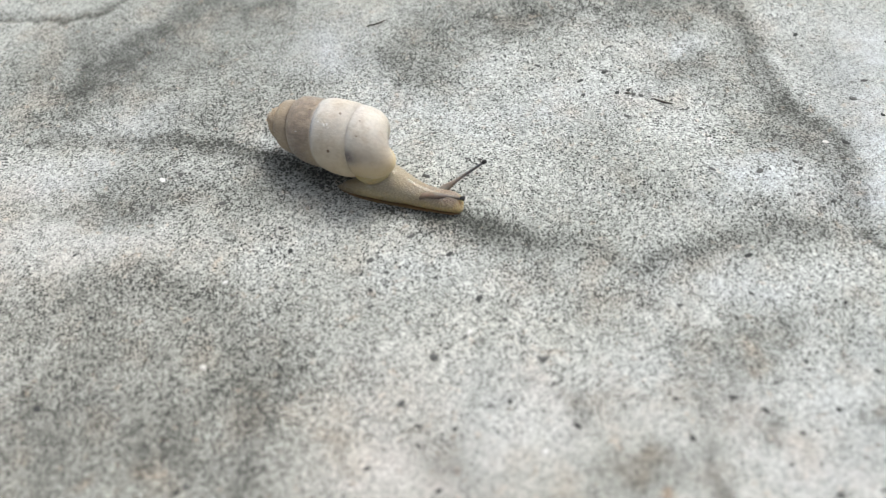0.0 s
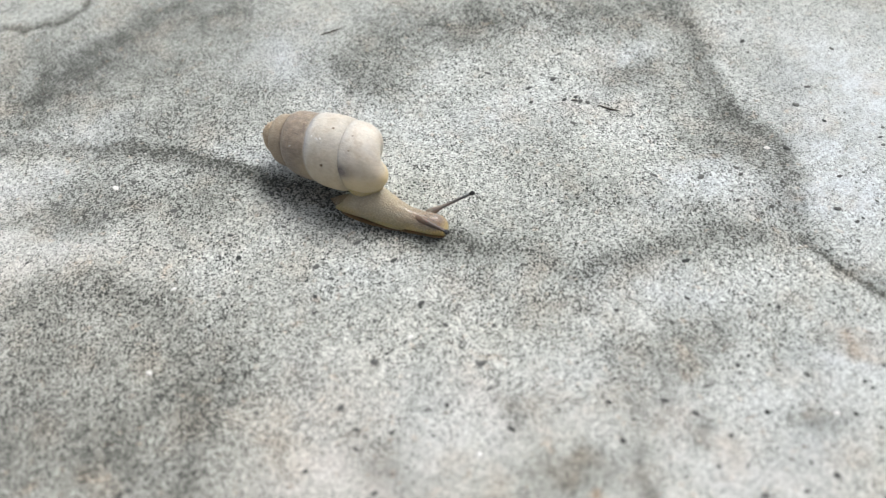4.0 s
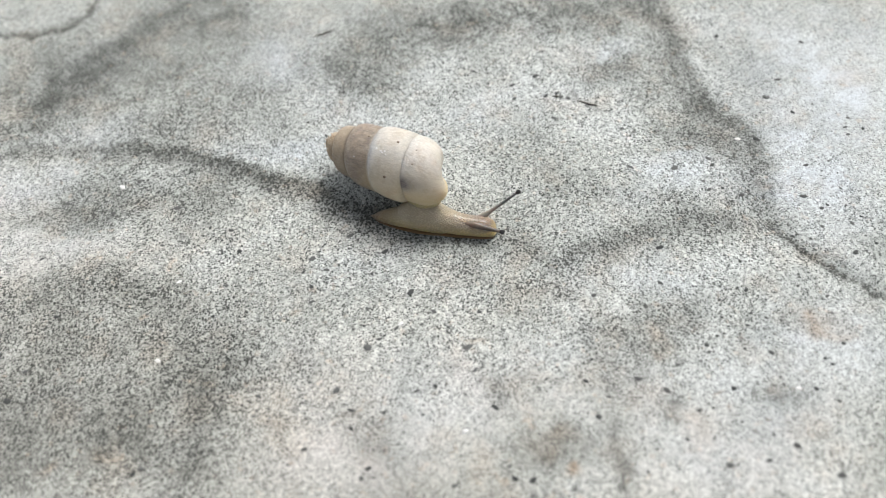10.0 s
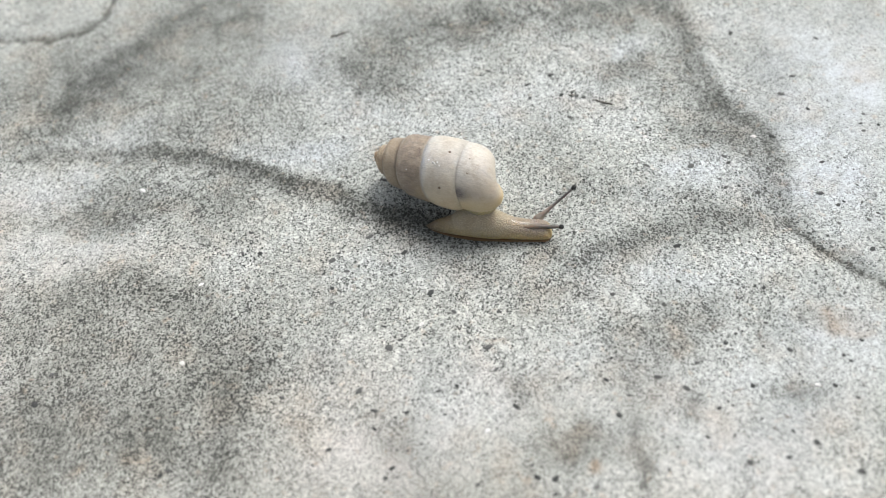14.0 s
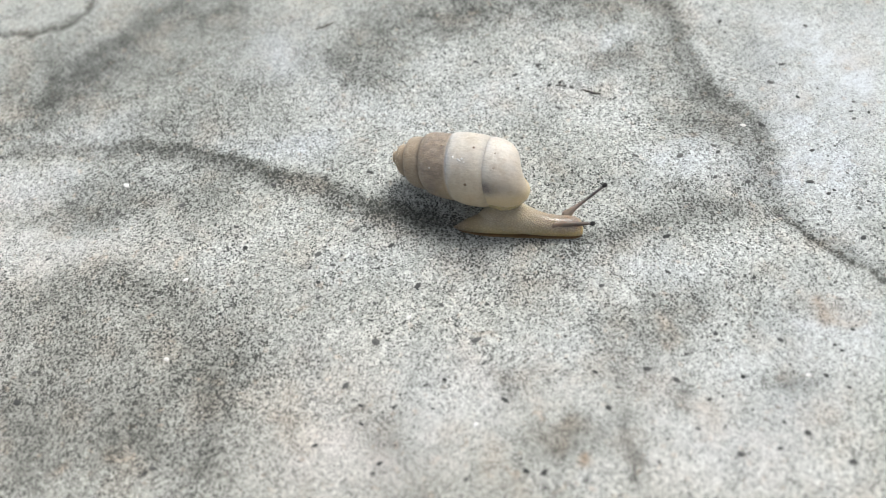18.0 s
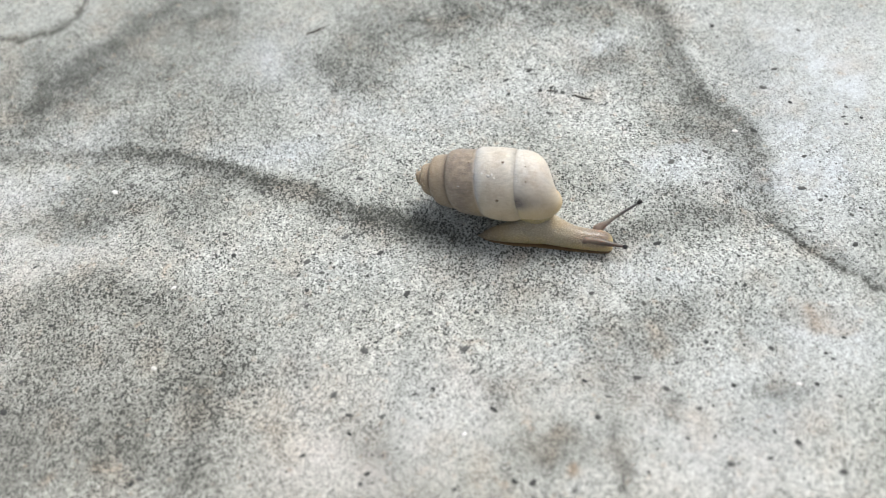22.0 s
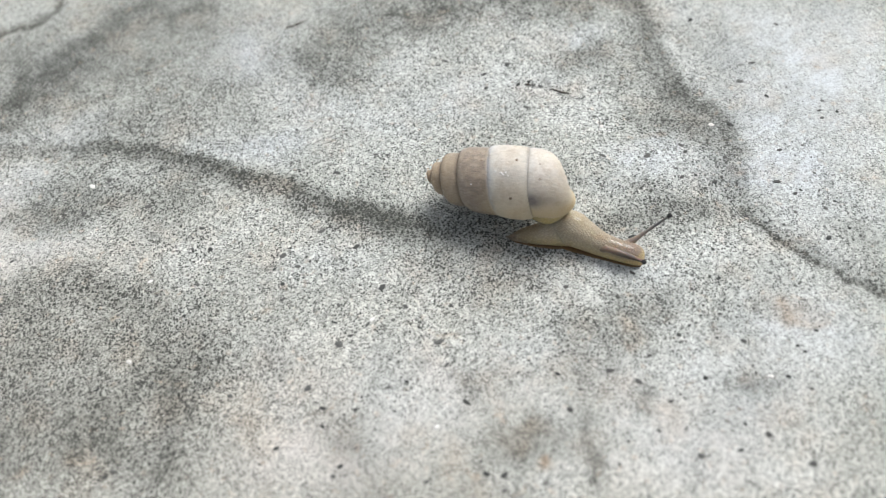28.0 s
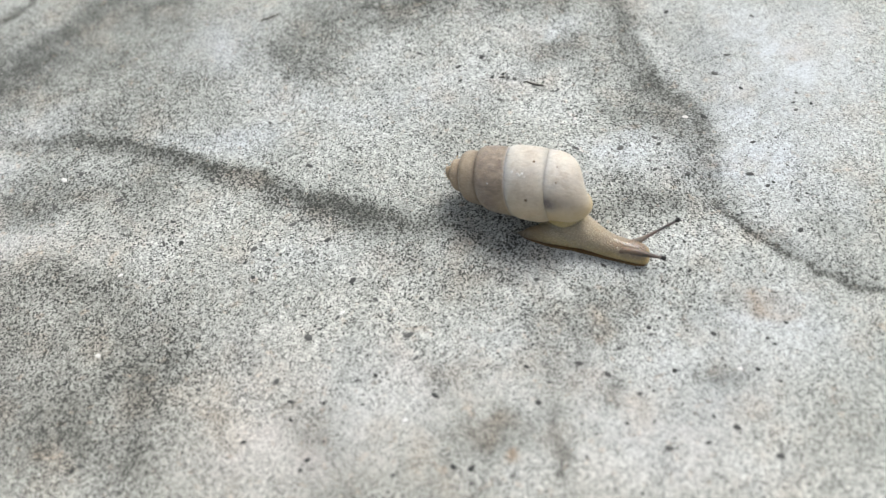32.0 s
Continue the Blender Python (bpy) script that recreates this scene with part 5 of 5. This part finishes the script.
    crawl(tentacle_near, [
        (0, 15.83, 1.04, 1.70, 13.1, -7.6, 0.0), (0.5, 16.11, 1.07, 1.70, 13.4, -7.5, 0.0),
        (1, 16.40, 1.11, 1.70, 13.7, -7.3, 0.0), (1.5, 15.78, 0.30, 1.70, 2.8, -7.7, 0.0),
        (2, 15.17, -0.52, 1.70, -8.8, -7.7, 0.0), (2.5, 15.53, -0.48, 1.70, -7.7, -7.2, 0.0),
        (3, 15.91, -0.43, 1.70, -6.5, -6.8, 0.0), (3.5, 15.94, -0.42, 1.70, -6.5, -6.8, 0.0),
        (5.5, 16.06, -0.40, 1.70, -6.5, -7.1, 0.0), (6, 16.09, -0.39, 1.70, -6.4, -7.2, 0.0),
        (6.5, 16.11, -0.49, 1.70, -7.8, -7.2, 0.0), (7, 16.14, -0.60, 1.70, -9.3, -7.2, 0.0),
        (7.5, 15.90, -0.47, 1.70, -7.7, -7.4, 0.0), (8, 15.70, -0.32, 1.70, -5.8, -7.6, 0.0),
        (8.5, 16.18, 0.13, 1.70, 0.4, -7.2, 0.0), (9, 16.66, 0.58, 1.70, 6.1, -6.9, 0.0),
        (9.5, 16.99, 0.18, 1.70, 1.0, -6.5, 0.0), (10, 17.31, -0.24, 1.70, -3.8, -6.2, 0.0),
        (10.5, 17.26, 0.44, 1.70, 3.8, -6.2, 0.0), (11, 17.21, 1.11, 1.70, 11.4, -6.2, 0.0),
        (11.5, 16.99, 0.74, 1.70, 7.8, -6.7, 0.0), (12, 16.77, 0.39, 1.70, 3.8, -7.3, 0.0),
        (12.5, 17.21, -0.02, 1.70, -1.5, -6.7, 0.0), (13, 17.66, -0.43, 1.70, -6.0, -6.2, 0.0),
        (13.5, 17.46, 0.25, 1.70, 1.7, -6.1, 0.0), (14, 17.30, 0.92, 1.70, 9.0, -6.0, 0.0),
        (14.5, 17.41, 1.06, 1.70, 10.4, -5.9, 0.0), (16.5, 17.86, 1.61, 1.70, 15.5, -5.6, 0.0),
        (17, 17.98, 1.74, 1.70, 16.7, -5.5, 0.0), (17.5, 17.62, 1.28, 1.70, 12.5, -5.7, 0.0),
        (18, 17.25, 0.83, 1.70, 7.9, -6.0, 0.0), (18.5, 17.68, 0.75, 1.70, 6.6, -5.5, 0.0),
        (19, 18.11, 0.67, 1.70, 5.4, -5.1, 0.0), (19.5, 17.67, 0.66, 1.70, 5.4, -5.3, 0.0),
        (20, 17.24, 0.65, 1.70, 5.5, -5.5, 0.0), (20.5, 17.63, 0.12, 1.70, 0.2, -6.0, 0.0),
        (21, 18.02, -0.41, 1.70, -6.0, -6.5, 0.0), (21.5, 18.01, -0.31, 1.70, -4.6, -6.0, 0.0),
        (22, 18.03, -0.18, 1.70, -2.9, -5.6, 0.0), (22.5, 18.11, 0.28, 1.70, 1.8, -5.7, 0.0),
        (23, 18.22, 0.74, 1.70, 6.6, -5.6, 0.0), (23.5, 17.93, 0.13, 1.70, 0.4, -6.3, 0.0),
        (24, 17.64, -0.47, 1.70, -7.5, -7.1, 0.0), (24.5, 17.51, -0.19, 1.70, -3.6, -6.9, 0.0),
        (25, 17.36, 0.11, 1.70, 0.1, -6.7, 0.0), (25.5, 17.27, 0.03, 1.70, -0.9, -6.8, 0.0),
        (27.5, 16.97, -0.31, 1.70, -5.4, -7.2, 0.0), (28, 16.91, -0.39, 1.70, -6.6, -7.3, 0.0),
        (28.5, 16.28, -0.61, 1.70, -9.5, -7.3, 0.0), (29, 15.66, -0.82, 1.70, -12.2, -7.2, 0.0),
        (29.5, 16.62, -0.41, 1.70, -6.2, -6.6, 0.0), (30, 17.59, -0.01, 1.70, -1.2, -5.9, 0.0),
        (30.5, 17.60, -0.03, 1.70, -1.4, -5.7, 0.0), (31, 17.61, -0.05, 1.70, -1.4, -5.4, 0.0),
        (31.5, 17.62, 0.22, 1.70, 1.2, -5.5, 0.0), (32, 17.64, 0.48, 1.70, 3.8, -5.5, 0.0)])


motions()
